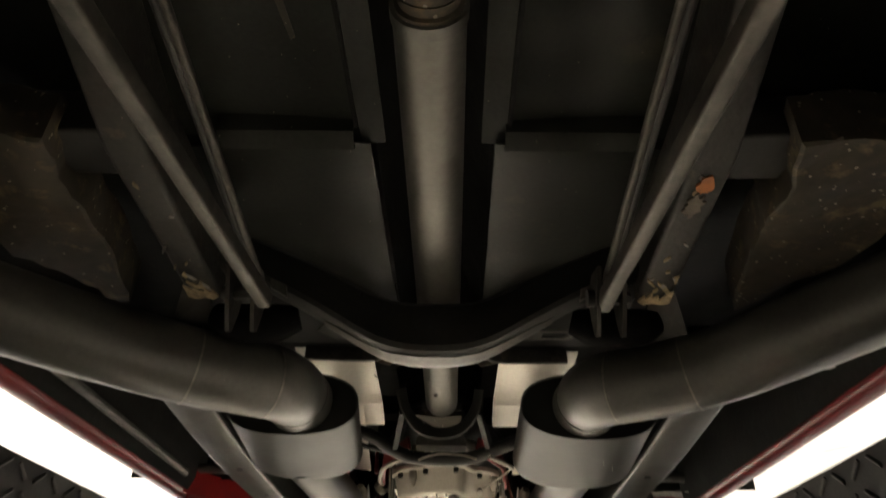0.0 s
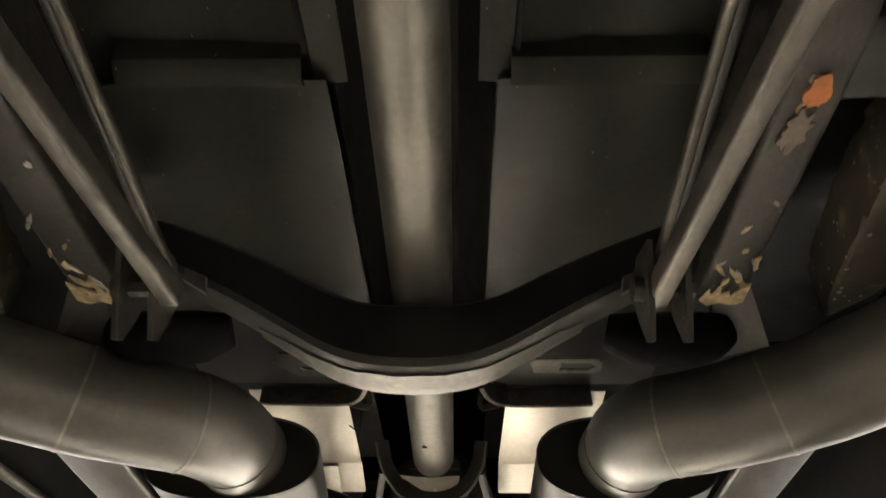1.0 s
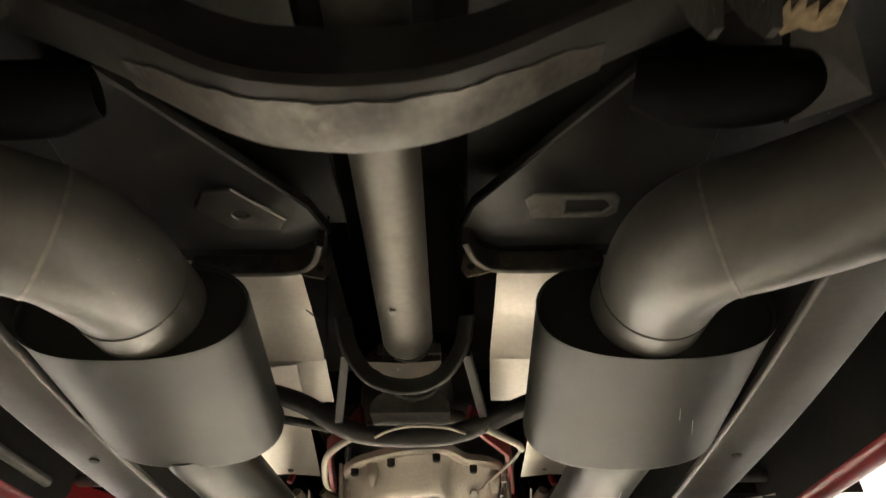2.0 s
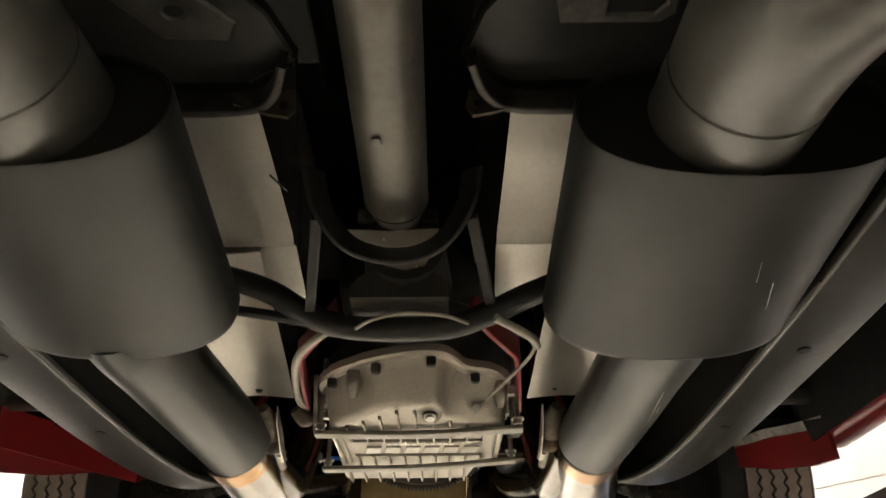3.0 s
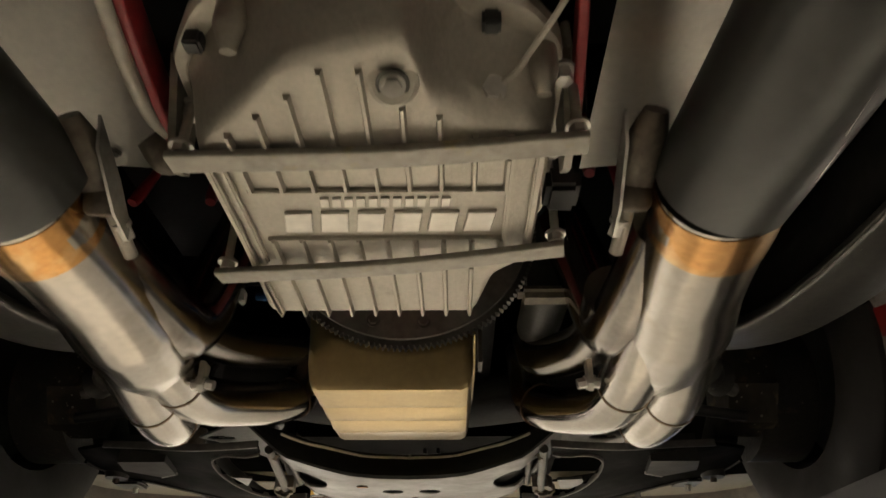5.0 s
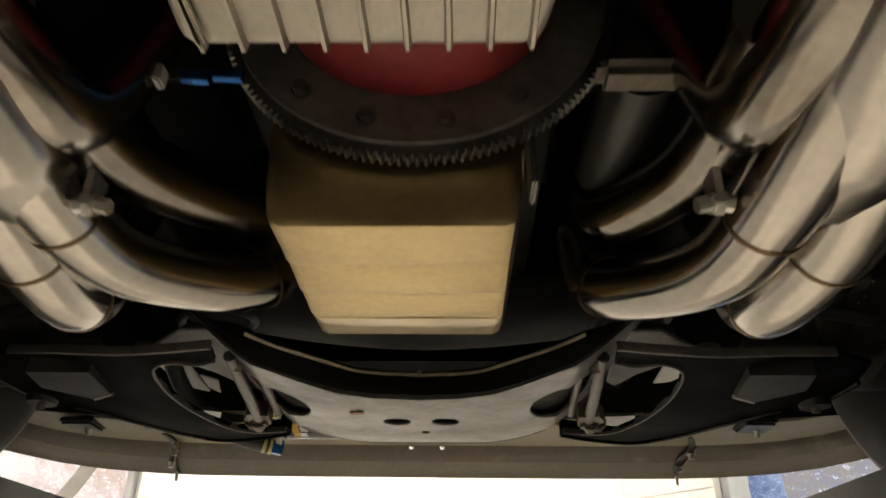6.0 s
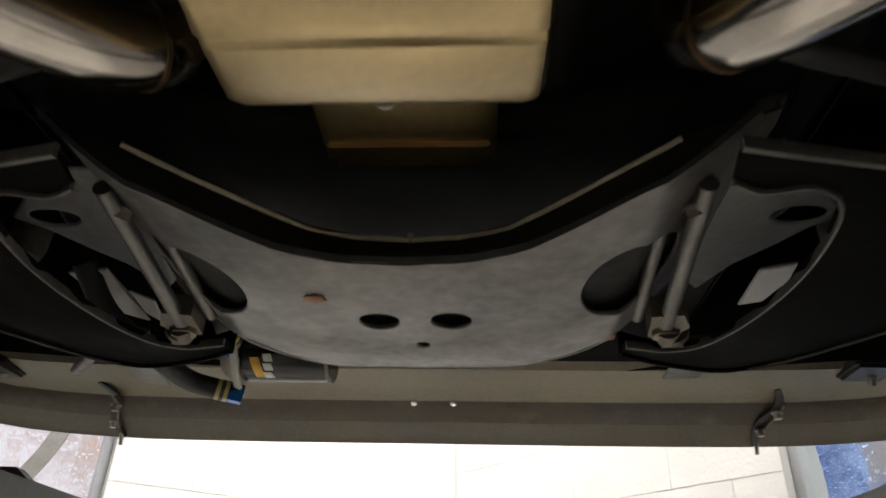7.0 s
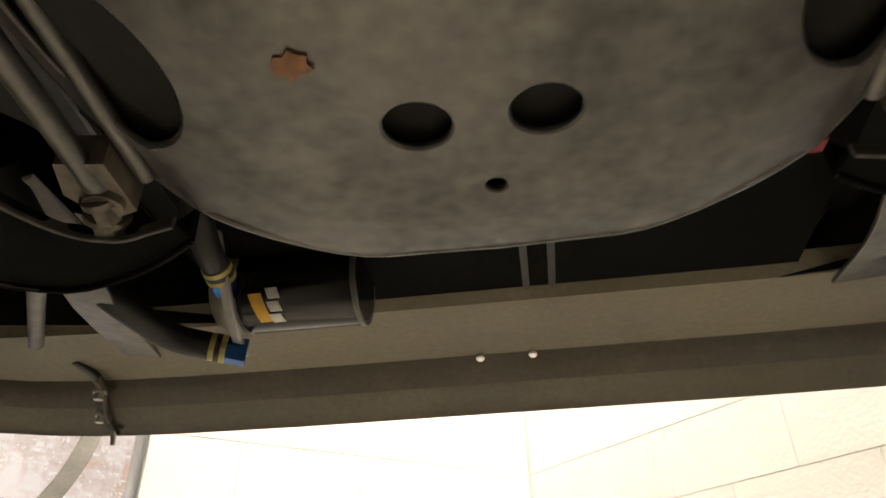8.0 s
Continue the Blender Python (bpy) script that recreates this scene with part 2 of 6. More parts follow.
def outdoors(name, colours, strength, scale):
    """Things outside a window: patches of a few colours with small bright flecks; their glow stands for daylight."""
    m = bpy.data.materials.new(name)
    m.use_nodes = True
    n, link = m.node_tree.nodes, m.node_tree.links
    b = n["Principled BSDF"]
    co = n.new("ShaderNodeTexCoord")
    no = n.new("ShaderNodeTexNoise")
    no.inputs["Scale"].default_value, no.inputs["Detail"].default_value, no.inputs["Roughness"].default_value = scale, 7, 0.75
    link.new(co.outputs["Object"], no.inputs["Vector"])
    ramp = n.new("ShaderNodeValToRGB")
    for k, c in enumerate(colours):
        e = ramp.color_ramp.elements[k] if k < 2 else ramp.color_ramp.elements.new(0.5)
        e.color = (*c, 1)
    for k in range(len(colours)):
        ramp.color_ramp.elements[k].position = 0.33 + 0.34 * k / (len(colours) - 1)
    for k, c in enumerate(colours):
        ramp.color_ramp.elements[k].color = (*c, 1)
    link.new(no.outputs["Fac"], ramp.inputs["Fac"])
    vo = n.new("ShaderNodeTexVoronoi")
    vo.inputs["Scale"].default_value = scale * 14
    link.new(co.outputs["Object"], vo.inputs["Vector"])
    mr = n.new("ShaderNodeMapRange")
    mr.inputs["From Min"].default_value, mr.inputs["From Max"].default_value = 0.3, 0.05
    link.new(vo.outputs["Distance"], mr.inputs["Value"])
    mix = n.new("ShaderNodeMix")
    mix.data_type = "RGBA"
    link.new(mr.outputs[0], mix.inputs["Factor"])
    link.new(ramp.outputs["Color"], mix.inputs["A"])
    mix.inputs["B"].default_value = (*[min(1, v * 1.6 + 0.15) for v in colours[-1]], 1)
    link.new(mix.outputs["Result"], b.inputs["Base Color"])
    link.new(mix.outputs["Result"], b.inputs["Emission Color"])
    # emission in place of daylight
    b.inputs["Emission Strength"].default_value = strength
    return m


def wavy_glass():
    m = bpy.data.materials.new("wavy_glass")
    m.use_nodes = True
    n, link = m.node_tree.nodes, m.node_tree.links
    b = n["Principled BSDF"]
    b.inputs["Base Color"].default_value, b.inputs["Roughness"].default_value = (0.95, 0.97, 1, 1), 0.04
    b.inputs["Transmission Weight"].default_value, b.inputs["IOR"].default_value = 1, 1.2
    no = n.new("ShaderNodeTexNoise")
    no.inputs["Scale"].default_value = 14
    bp = n.new("ShaderNodeBump")
    bp.inputs["Strength"].default_value, bp.inputs["Distance"].default_value = 0.3, 0.01
    link.new(no.outputs["Fac"], bp.inputs["Height"])
    link.new(bp.outputs["Normal"], b.inputs["Normal"])
    return m


WAVY_GLASS = wavy_glass()
OUTSIDE_GREY = outdoors("outdoor_grey_ground", [(0.10, 0.11, 0.14), (0.20, 0.18, 0.165), (0.15, 0.16, 0.22), (0.24, 0.27, 0.36)], 0.8, 3.0)
OUTSIDE_GREEN = outdoors("outdoor_green_hedge", [(0.04, 0.10, 0.04), (0.12, 0.30, 0.10), (0.25, 0.38, 0.14), (0.5, 0.48, 0.2)], 0.8, 5.0)
BLUE_POST = outdoors("speckled_blue_post_glow", [(0.08, 0.11, 0.22), (0.14, 0.20, 0.38), (0.22, 0.29, 0.46), (0.28, 0.34, 0.45)], 0.45, 9.0)
OUTSIDE_WARM = outdoors("outdoor_pale_ground", [(0.50, 0.28, 0.12), (0.48, 0.40, 0.37), (0.60, 0.54, 0.52), (0.66, 0.62, 0.61)], 0.8, 4.0)
FRAME_PALE = mat("pale_frame_paint", (0.55, 0.56, 0.60), 0.45, vary=0.1)
BAR_GREY = mat("grey_bar_paint", (0.22, 0.21, 0.20), 0.5)
LAMP_GLOW = emissive("lamp_diffuser", (1.0, 0.9, 0.75), 6)


# ---------------------------------------------------------------- mesh helpers
def thing(name, label, category, place=(0, 0, 0), group="", kind=""):
    ob = new(name)
    ob.empty_display_size = 0.05
    ob.location = place
    return tagged(ob, label, category, group, kind)


def part(name, bm, material, parent, label="", smooth=35):
    me = bpy.data.meshes.new(name)
    bmesh.ops.recalc_face_normals(bm, faces=bm.faces)
    bm.to_mesh(me)
    bm.free()
    me.materials.append(material)
    if smooth:
        me.shade_smooth()
        me.set_sharp_from_angle(angle=radians(smooth))
    ob = new(name, me)
    if parent:
        ob.parent = parent
        up, shift = parent, Vector((0, 0, 0))
        while up:
            shift += up.location
            up = up.parent
        ob.location = -shift if parent.type == "EMPTY" else (0, 0, 0)
        if parent.type != "EMPTY":
            ob.location = (0, 0, 0)
    return tagged(ob, label)


def solid(name, bm, material, label, category, group="", kind="", smooth=35):
    """A thing that is one mesh."""
    return tagged(part(name, bm, material, None, label, smooth), label, category, group, kind)


def bevel(bm, width, segments=2, angle=30):
    edges = [e for e in bm.edges if len(e.link_faces) == 2 and e.calc_face_angle(0) > radians(angle)]
    bmesh.ops.bevel(bm, geom=edges, offset=width, segments=segments, affect="EDGES", clamp_overlap=True)
    return bm


def box(x0, x1, y0, y1, z0, z1, round_by=0.003, bm=None):
    own = bmesh.new()
    bmesh.ops.create_cube(own, size=1, matrix=Matrix.Translation(((x0 + x1) / 2, (y0 + y1) / 2, (z0 + z1) / 2)) @ Matrix.Diagonal((abs(x1 - x0), abs(y1 - y0), abs(z1 - z0), 1)))
    if round_by:
        bevel(own, round_by)
    return join(own, bm)


def join(own, bm):
    if bm is None:
        return own
    me = bpy.data.meshes.new("tmp")
    own.to_mesh(me)
    own.free()
    bm.from_mesh(me)
    bpy.data.meshes.remove(me)
    return bm


def spline(points, steps=8):
    """A smooth line through the points."""
    p = [Vector(q) for q in points]
    p = [2 * p[0] - p[1]] + p + [2 * p[-1] - p[-2]]
    out = []
    for i in range(1, len(p) - 2):
        a, b, c, d = p[i - 1], p[i], p[i + 1], p[i + 2]
        for k in range(steps):
            t = k / steps
            out.append(0.5 * (2 * b + (c - a) * t + (2 * a - 5 * b + 4 * c - d) * t * t + (3 * b - a - 3 * c + d) * t ** 3))
    out.append(p[-2])
    return out


def sweep(points, section, bm=None, smooth=8, caps=True, up=(0, 0, 1), sizes=None):
    """A closed section, in side and up metres, along a line; sizes scales it along the way."""
    line = spline(points, smooth) if smooth else [Vector(q) for q in points]
    own = bmesh.new()
    rings = []
    side = None
    for i, q in enumerate(line):
        way = (line[min(i + 1, len(line) - 1)] - line[max(i - 1, 0)]).normalized()
        ref = way.cross(Vector(up)) if side is None else side - way * side.dot(way)
        if ref.length < 1e-4:
            ref = way.cross(Vector((0, 1, 0.01)))
        side = ref.normalized()
        top = side.cross(way).normalized()
        s = 1.0
        if sizes:
            f = i / (len(line) - 1) * (len(sizes) - 1)
            k = min(int(f), len(sizes) - 2)
            s = sizes[k] + (sizes[k + 1] - sizes[k]) * (f - k)
        rings.append([own.verts.new(q + side * a * s + top * b * s) for a, b in section])
    n = len(section)
    for r0, r1 in zip(rings, rings[1:]):
        for k in range(n):
            own.faces.new((r0[k], r0[(k + 1) % n], r1[(k + 1) % n], r1[k]))
    if caps:
        own.faces.new(rings[0]), own.faces.new(rings[-1])
    return join(own, bm)


def ring(rx, rz=None, n=16):
    rz = rz or rx
    return [(rx * math.cos(2 * math.pi * k / n), rz * math.sin(2 * math.pi * k / n)) for k in range(n)]


def rect(w, h, r=0.004):
    """A rectangle with rounded corners, w by h."""
    out = []
    for cx, cy, a in ((w / 2 - r, h / 2 - r, 0), (-w / 2 + r, h / 2 - r, 90), (-w / 2 + r, -h / 2 + r, 180), (w / 2 - r, -h / 2 + r, 270)):
        for k in range(4):
            t = radians(a + 30 * k)
            out.append((cx + r * math.cos(t), cy + r * math.sin(t)))
    return out


def tube(points, r, bm=None, smooth=8, n=16, sizes=None, caps=True):
    return sweep(points, ring(r, None, n), bm, smooth, caps, sizes=sizes)


def rod(a, b, r, bm=None, n=12):
    return sweep([a, b], ring(r, None, n), bm, 0)


def flat(outline, z0, z1, round_by=0.002, bm=None, holes=(), cuts=0, shape=None):
    """A plate from its outline in plan, with holes; shape(x, y) gives its lift."""
    own = bmesh.new()
    loops = [outline, *holes]
    for loop in loops:
        vs = [own.verts.new((x, y, 0)) for x, y in loop]
        for a, b in zip(vs, vs[1:] + vs[:1]):
            own.edges.new((a, b))
    bmesh.ops.triangle_fill(own, use_beauty=True, edges=own.edges[:])
    for _ in range(cuts):
        long = [e for e in own.edges if e.calc_length() > 0.018]
        bmesh.ops.subdivide_edges(own, edges=long, cuts=1)
        bmesh.ops.triangulate(own, faces=own.faces[:])
    ext = bmesh.ops.extrude_face_region(own, geom=own.faces[:])
    tops = {v for v in ext["geom"] if isinstance(v, bmesh.types.BMVert)}
    for v in own.verts:
        v.co.z = (z1 if v in tops else z0) + (shape(v.co.x, v.co.y) if shape else 0)
    if round_by:
        edges = [e for e in own.edges if len(e.link_faces) == 2 and e.calc_face_angle(0) > radians(50)]
        bmesh.ops.bevel(own, geom=edges, offset=round_by, segments=1, affect="EDGES", clamp_overlap=True)
    return join(own, bm)


def circle(x, y, r, n=20, ry=None):
    ry = ry or r
    return [(x + r * math.cos(2 * math.pi * k / n), y + ry * math.sin(2 * math.pi * k / n)) for k in range(n)]


def loft(loops, bm=None, caps=True):
    """Rings of equal length, one after another."""
    own = bmesh.new()
    rings = [[own.verts.new(p) for p in loop] for loop in loops]
    n = len(rings[0])
    for r0, r1 in zip(rings, rings[1:]):
        for k in range(n):
            own.faces.new((r0[k], r0[(k + 1) % n], r1[(k + 1) % n], r1[k]))
    if caps:
        own.faces.new(rings[0]), own.faces.new(rings[-1])
    return join(own, bm)


def sheet(rows, thick=0.002, bm=None):
    """A bent sheet through rows of points, with a thickness."""
    own = bmesh.new()
    g = [[own.verts.new(p) for p in row] for row in rows]
    for a, b in zip(g, g[1:]):
        for k in range(len(a) - 1):
            own.faces.new((a[k], a[k + 1], b[k + 1], b[k]))
    bmesh.ops.recalc_face_normals(own, faces=own.faces)
    bmesh.ops.solidify(own, geom=own.faces[:], thickness=thick)
    return join(own, bm)


def bolt(x, y, z, r=0.008, h=0.01, axis=(0, 0, -1), bm=None):
    own = bmesh.new()
    a = Vector((x, y, z))
    w = Vector(axis).normalized()
    sweep([a, a + w * h * 0.25], ring(r * 1.35, None, 16), own, 0)
    sweep([a + w * h * 0.25, a + w * h], ring(r, None, 6), own, 0)
    return join(own, bm)


def both(build):
    """Builds a thing on the right side and on the left one."""
    return build(1), build(-1)

# ---------------------------------------------------------------- the room
CORNER = Vector((-0.046, 5.11))          # where the two block walls meet, ahead of the car
DIR_R = Vector((math.sin(radians(141.4)), math.cos(radians(141.4))))    # along the wall to the right, away from the corner
DIR_L = Vector((-math.sin(radians(128.6)), math.cos(radians(128.6))))   # along the wall to the left
ROOM_TOP = 4.0
OPENINGS = {"wall_east": (1.43, 2.23, 1.23, 2.63), "wall_north": (1.34, 2.14, 1.23, 2.63)}   # window openings: from, to along the wall from the corner, sill, head


def room():
    far_r, far_l = CORNER + DIR_R * 9.5, CORNER + DIR_L * 9.5
    back = far_r + (far_l - CORNER)
    pts = [CORNER, far_r, back, far_l]
    mid = sum(pts, Vector((0, 0))) / 4
    names = ("wall_east", "wall_south", "wall_west", "wall_north")
    wide = [mid + (p - mid) * 1.05 for p in pts]
    solid("floor", flat([tuple(p) for p in wide], -0.15, 0, 0), CONCRETE, "pale sealed concrete workshop floor", "floor", kind="structure", smooth=0)
    solid("ceiling", flat([tuple(p) for p in wide], ROOM_TOP, ROOM_TOP + 0.15, 0), CEILING, "plain white workshop ceiling", "ceiling", kind="structure", smooth=0)
    walls = {}
    for k, name in enumerate(names):
        a, b = pts[k], pts[(k + 1) % 4]
        way = (b - a).normalized()
        out = Vector((way.y, -way.x))
        if out.dot(mid - a) > 0:
            out = -out
        length = (b - a).length
        lo, hi = (-0.2, length + 0.2) if k % 2 == 0 else (0, length)
        gap = OPENINGS.get(name)
        bm = bmesh.new()

        def piece(u0, u1, z0, z1):
            p = [a + way * u0, a + way * u1]
            flat([tuple(p[0]), tuple(p[1]), tuple(p[1] + out * 0.2), tuple(p[0] + out * 0.2)], z0, z1, 0, bm)
        if gap:
            u0, u1, z0, z1 = gap if k == 0 else (length - gap[1], length - gap[0], gap[2], gap[3])
            piece(lo, u0, 0, ROOM_TOP), piece(u1, hi, 0, ROOM_TOP), piece(u0, u1, 0, z0), piece(u0, u1, z1, ROOM_TOP)
        else:
            piece(lo, hi, 0, ROOM_TOP)
        # south and west walls are unseen, kept dark so rear-facing surfaces get little light
        plain = name in ("wall_south", "wall_west")
        walls[name] = (solid(name, bm, DIM_WALL if plain else MORTAR, "unseen grey-brown wall, added dark to dim rear-facing surfaces" if plain else "white painted concrete block wall", "wall", kind="structure", smooth=0), a, way, -out, length)
    return walls


WALLS = room()


def window(name, outside, bend):
    wall, a, way, inward, length = WALLS[name]
    u0, u1, z0, z1 = OPENINGS[name]
    if name == "wall_north":
        a, way = a + way * length, -way
    t = thing("window_1" if name == "wall_east" else "window_2", "steel framed workshop window with wavy glass", "window", kind="structure")

    def bar(p, q, w, d, deep, material, part_name, label=""):
        ends = [Vector((*(a + way * u - inward * deep), z)) for u, z in (p, q)]
        part(part_name, sweep(ends, rect(d, w, 0.004) if p[1] == q[1] else rect(w, d, 0.004), None, 0, up=(inward.x, inward.y, 0) if p[1] != q[1] else (0, 0, 1)), material, t, label)
    for p, q in (((u0, z0 + 0.02), (u1, z0 + 0.02)), ((u0, z1 - 0.02), (u1, z1 - 0.02)), ((u0 + 0.015, z0), (u0 + 0.015, z1)), ((u1 - 0.015, z0), (u1 - 0.015, z1))):
        bar(p, q, 0.03, 0.05, 0.06, FRAME_PALE, "window_frame", "pale painted steel frame")
    glass = bmesh.new()
    c = [a + way * u - inward * 0.08 for u in (u0, u1)]
    loft([[(*c[0], z0), (*c[1], z0), (*c[1], z1), (*c[0], z1)], [(*(p - inward * 0.005), z) for p, z in ((c[0], z0), (c[1], z0), (c[1], z1), (c[0], z1))]], glass)
    pane = part("pane", glass, WAVY_GLASS, t, "wavy glass pane", smooth=0)
    pane.visible_shadow = False
    sill = [a + way * u0 + inward * 0.03, a + way * u1 + inward * 0.03, a + way * u1 - inward * 0.06, a + way * u0 - inward * 0.06]
    part("window_sill", flat([tuple(p) for p in sill], z0 - 0.03, z0, 0.004), FRAME_PALE, t)
    if bend:
        q = [Vector((*(a + way * u - inward * 0.045), z)) for u, z in ((u0 + 0.10, z1), (u0 + 0.12, 2.25), (u0 + 0.15, 2.0), (u0 + 0.21, 1.84), (u0 + 0.31, 1.70), (u0 + 0.5, 1.55))]
        part("curved_bar", sweep(q, rect(0.05, 0.015, 0.004), None, 6, up=(inward.x, inward.y, 0)), BAR_GREY, t, "curved grey bar behind the frame")
    far = [a + way * u - inward * 0.9 for u in (u0 - 1.2, u1 + 1.2)]
    back = bmesh.new()
    loft([[(*far[0], 0.6), (*far[1], 0.6), (*far[1], 3.4), (*far[0], 3.4)], [(*(p - inward * 0.02), z) for p, z in ((far[0], 0.6), (far[1], 0.6), (far[1], 3.4), (far[0], 3.4))]], back)
    solid("backdrop", back, outside, "blurred outdoor ground seen through the window", "backdrop", kind="structure", smooth=0)


window("wall_east", OUTSIDE_GREY, False)


def outside_strip(name, u0, u1, deep, material, label):
    wall, a, way, inward, length = WALLS["wall_east"]
    c = [a + way * u - inward * deep for u in (u0, u1)]
    bm = flat([tuple(c[0]), tuple(c[1]), tuple(c[1] - inward * 0.03), tuple(c[0] - inward * 0.03)], 0.9, 3.0, 0.004)
    solid(name, bm, material, label, "backdrop", kind="structure", smooth=0)


outside_strip("backdrop_post", OPENINGS["wall_east"][0] - 0.06, OPENINGS["wall_east"][0] + 0.085, 0.24, BLUE_POST, "speckled blue post outside the window")
outside_strip("backdrop_hedge", OPENINGS["wall_east"][0] + 0.62, OPENINGS["wall_east"][0] + 2.2, 0.85, OUTSIDE_GREEN, "blurred green hedge outside the window")
window("wall_north", OUTSIDE_WARM, True)

ceiling_lamp(0.4, 4.3, 175, 1.2, 10)
ceiling_lamp(-1.9, 2.6, 48, 1.2, 0)
ceiling_lamp(2.1, 2.4, 140, 1.2, 0)


def ceiling_fixture(x, y, turn):
    t = thing("ceiling_lamp", "long white fluorescent ceiling lamp, switched on", "ceiling lamp", (x, y, 4.0), "ceiling lamps")
    part("housing", box(x - 0.65, x + 0.65, y - 0.09, y + 0.09, 3.945, 4.0), CEILING, t)
    part("diffuser", box(x - 0.62, x + 0.62, y - 0.07, y + 0.07, 3.933, 3.943), LAMP_GLOW, t, "glowing diffuser")


for spot in ((0.4, 4.3, 10), (-1.9, 2.6, 0), (2.1, 2.4, 0)):
    ceiling_fixture(*spot)


# ---------------------------------------------------------------- the lift
def runway(s):
    t = thing("lift_runway", "black steel drive-on lift runway with raised tread plate", "lift runway", (s * 0.86, 1.2, 0.0), "lift runways")
    x0, x1 = sorted((s * 0.525, s * 1.10))
    part("deck", box(x0, x1, -2.6, 3.23, 1.45, 1.60, 0.006), LIFT_BLACK, t)
    lugs = []
    for tilt in (1, -1):
        bm = sweep([(0, -0.011, -0.008 * tilt), (0, 0.011, 0.008 * tilt)], ring(0.003, 0.0025, 6), None, 0)
        lugs.append(bpy.data.meshes.new("tread_lug"))
        bm.to_mesh(lugs[-1])
        bm.free()
        lugs[-1].materials.append(LUG_WORN)
    for i in range(34):
        for j in range(4):
            lug = new("tread_lug", lugs[(i + j) % 2])
            lug.parent = t
            lug.location = Vector((s * 0.524, 0.2 + i * 0.042 + 0.02 * (j % 2), 1.478 + 0.034 * j)) - t.location
    part("stop_plate", loft([[(s * x, y, z) for x, z in ((0.585, 1.60), (0.61, 1.612), (0.655, 1.646), (1.09, 1.646), (1.09, 1.60))] for y in (3.19, 3.212)]), LIFT_BLACK, t, "upright wheel stop plate")
    for y in (-2.4, 3.1):
        part("post", box(x1 - 0.12 if s > 0 else x0, x1 if s > 0 else x0 + 0.12, y - 0.06, y + 0.06, 0, 1.44, 0.005), LIFT_BLACK, t, "square steel support post")


both(runway)


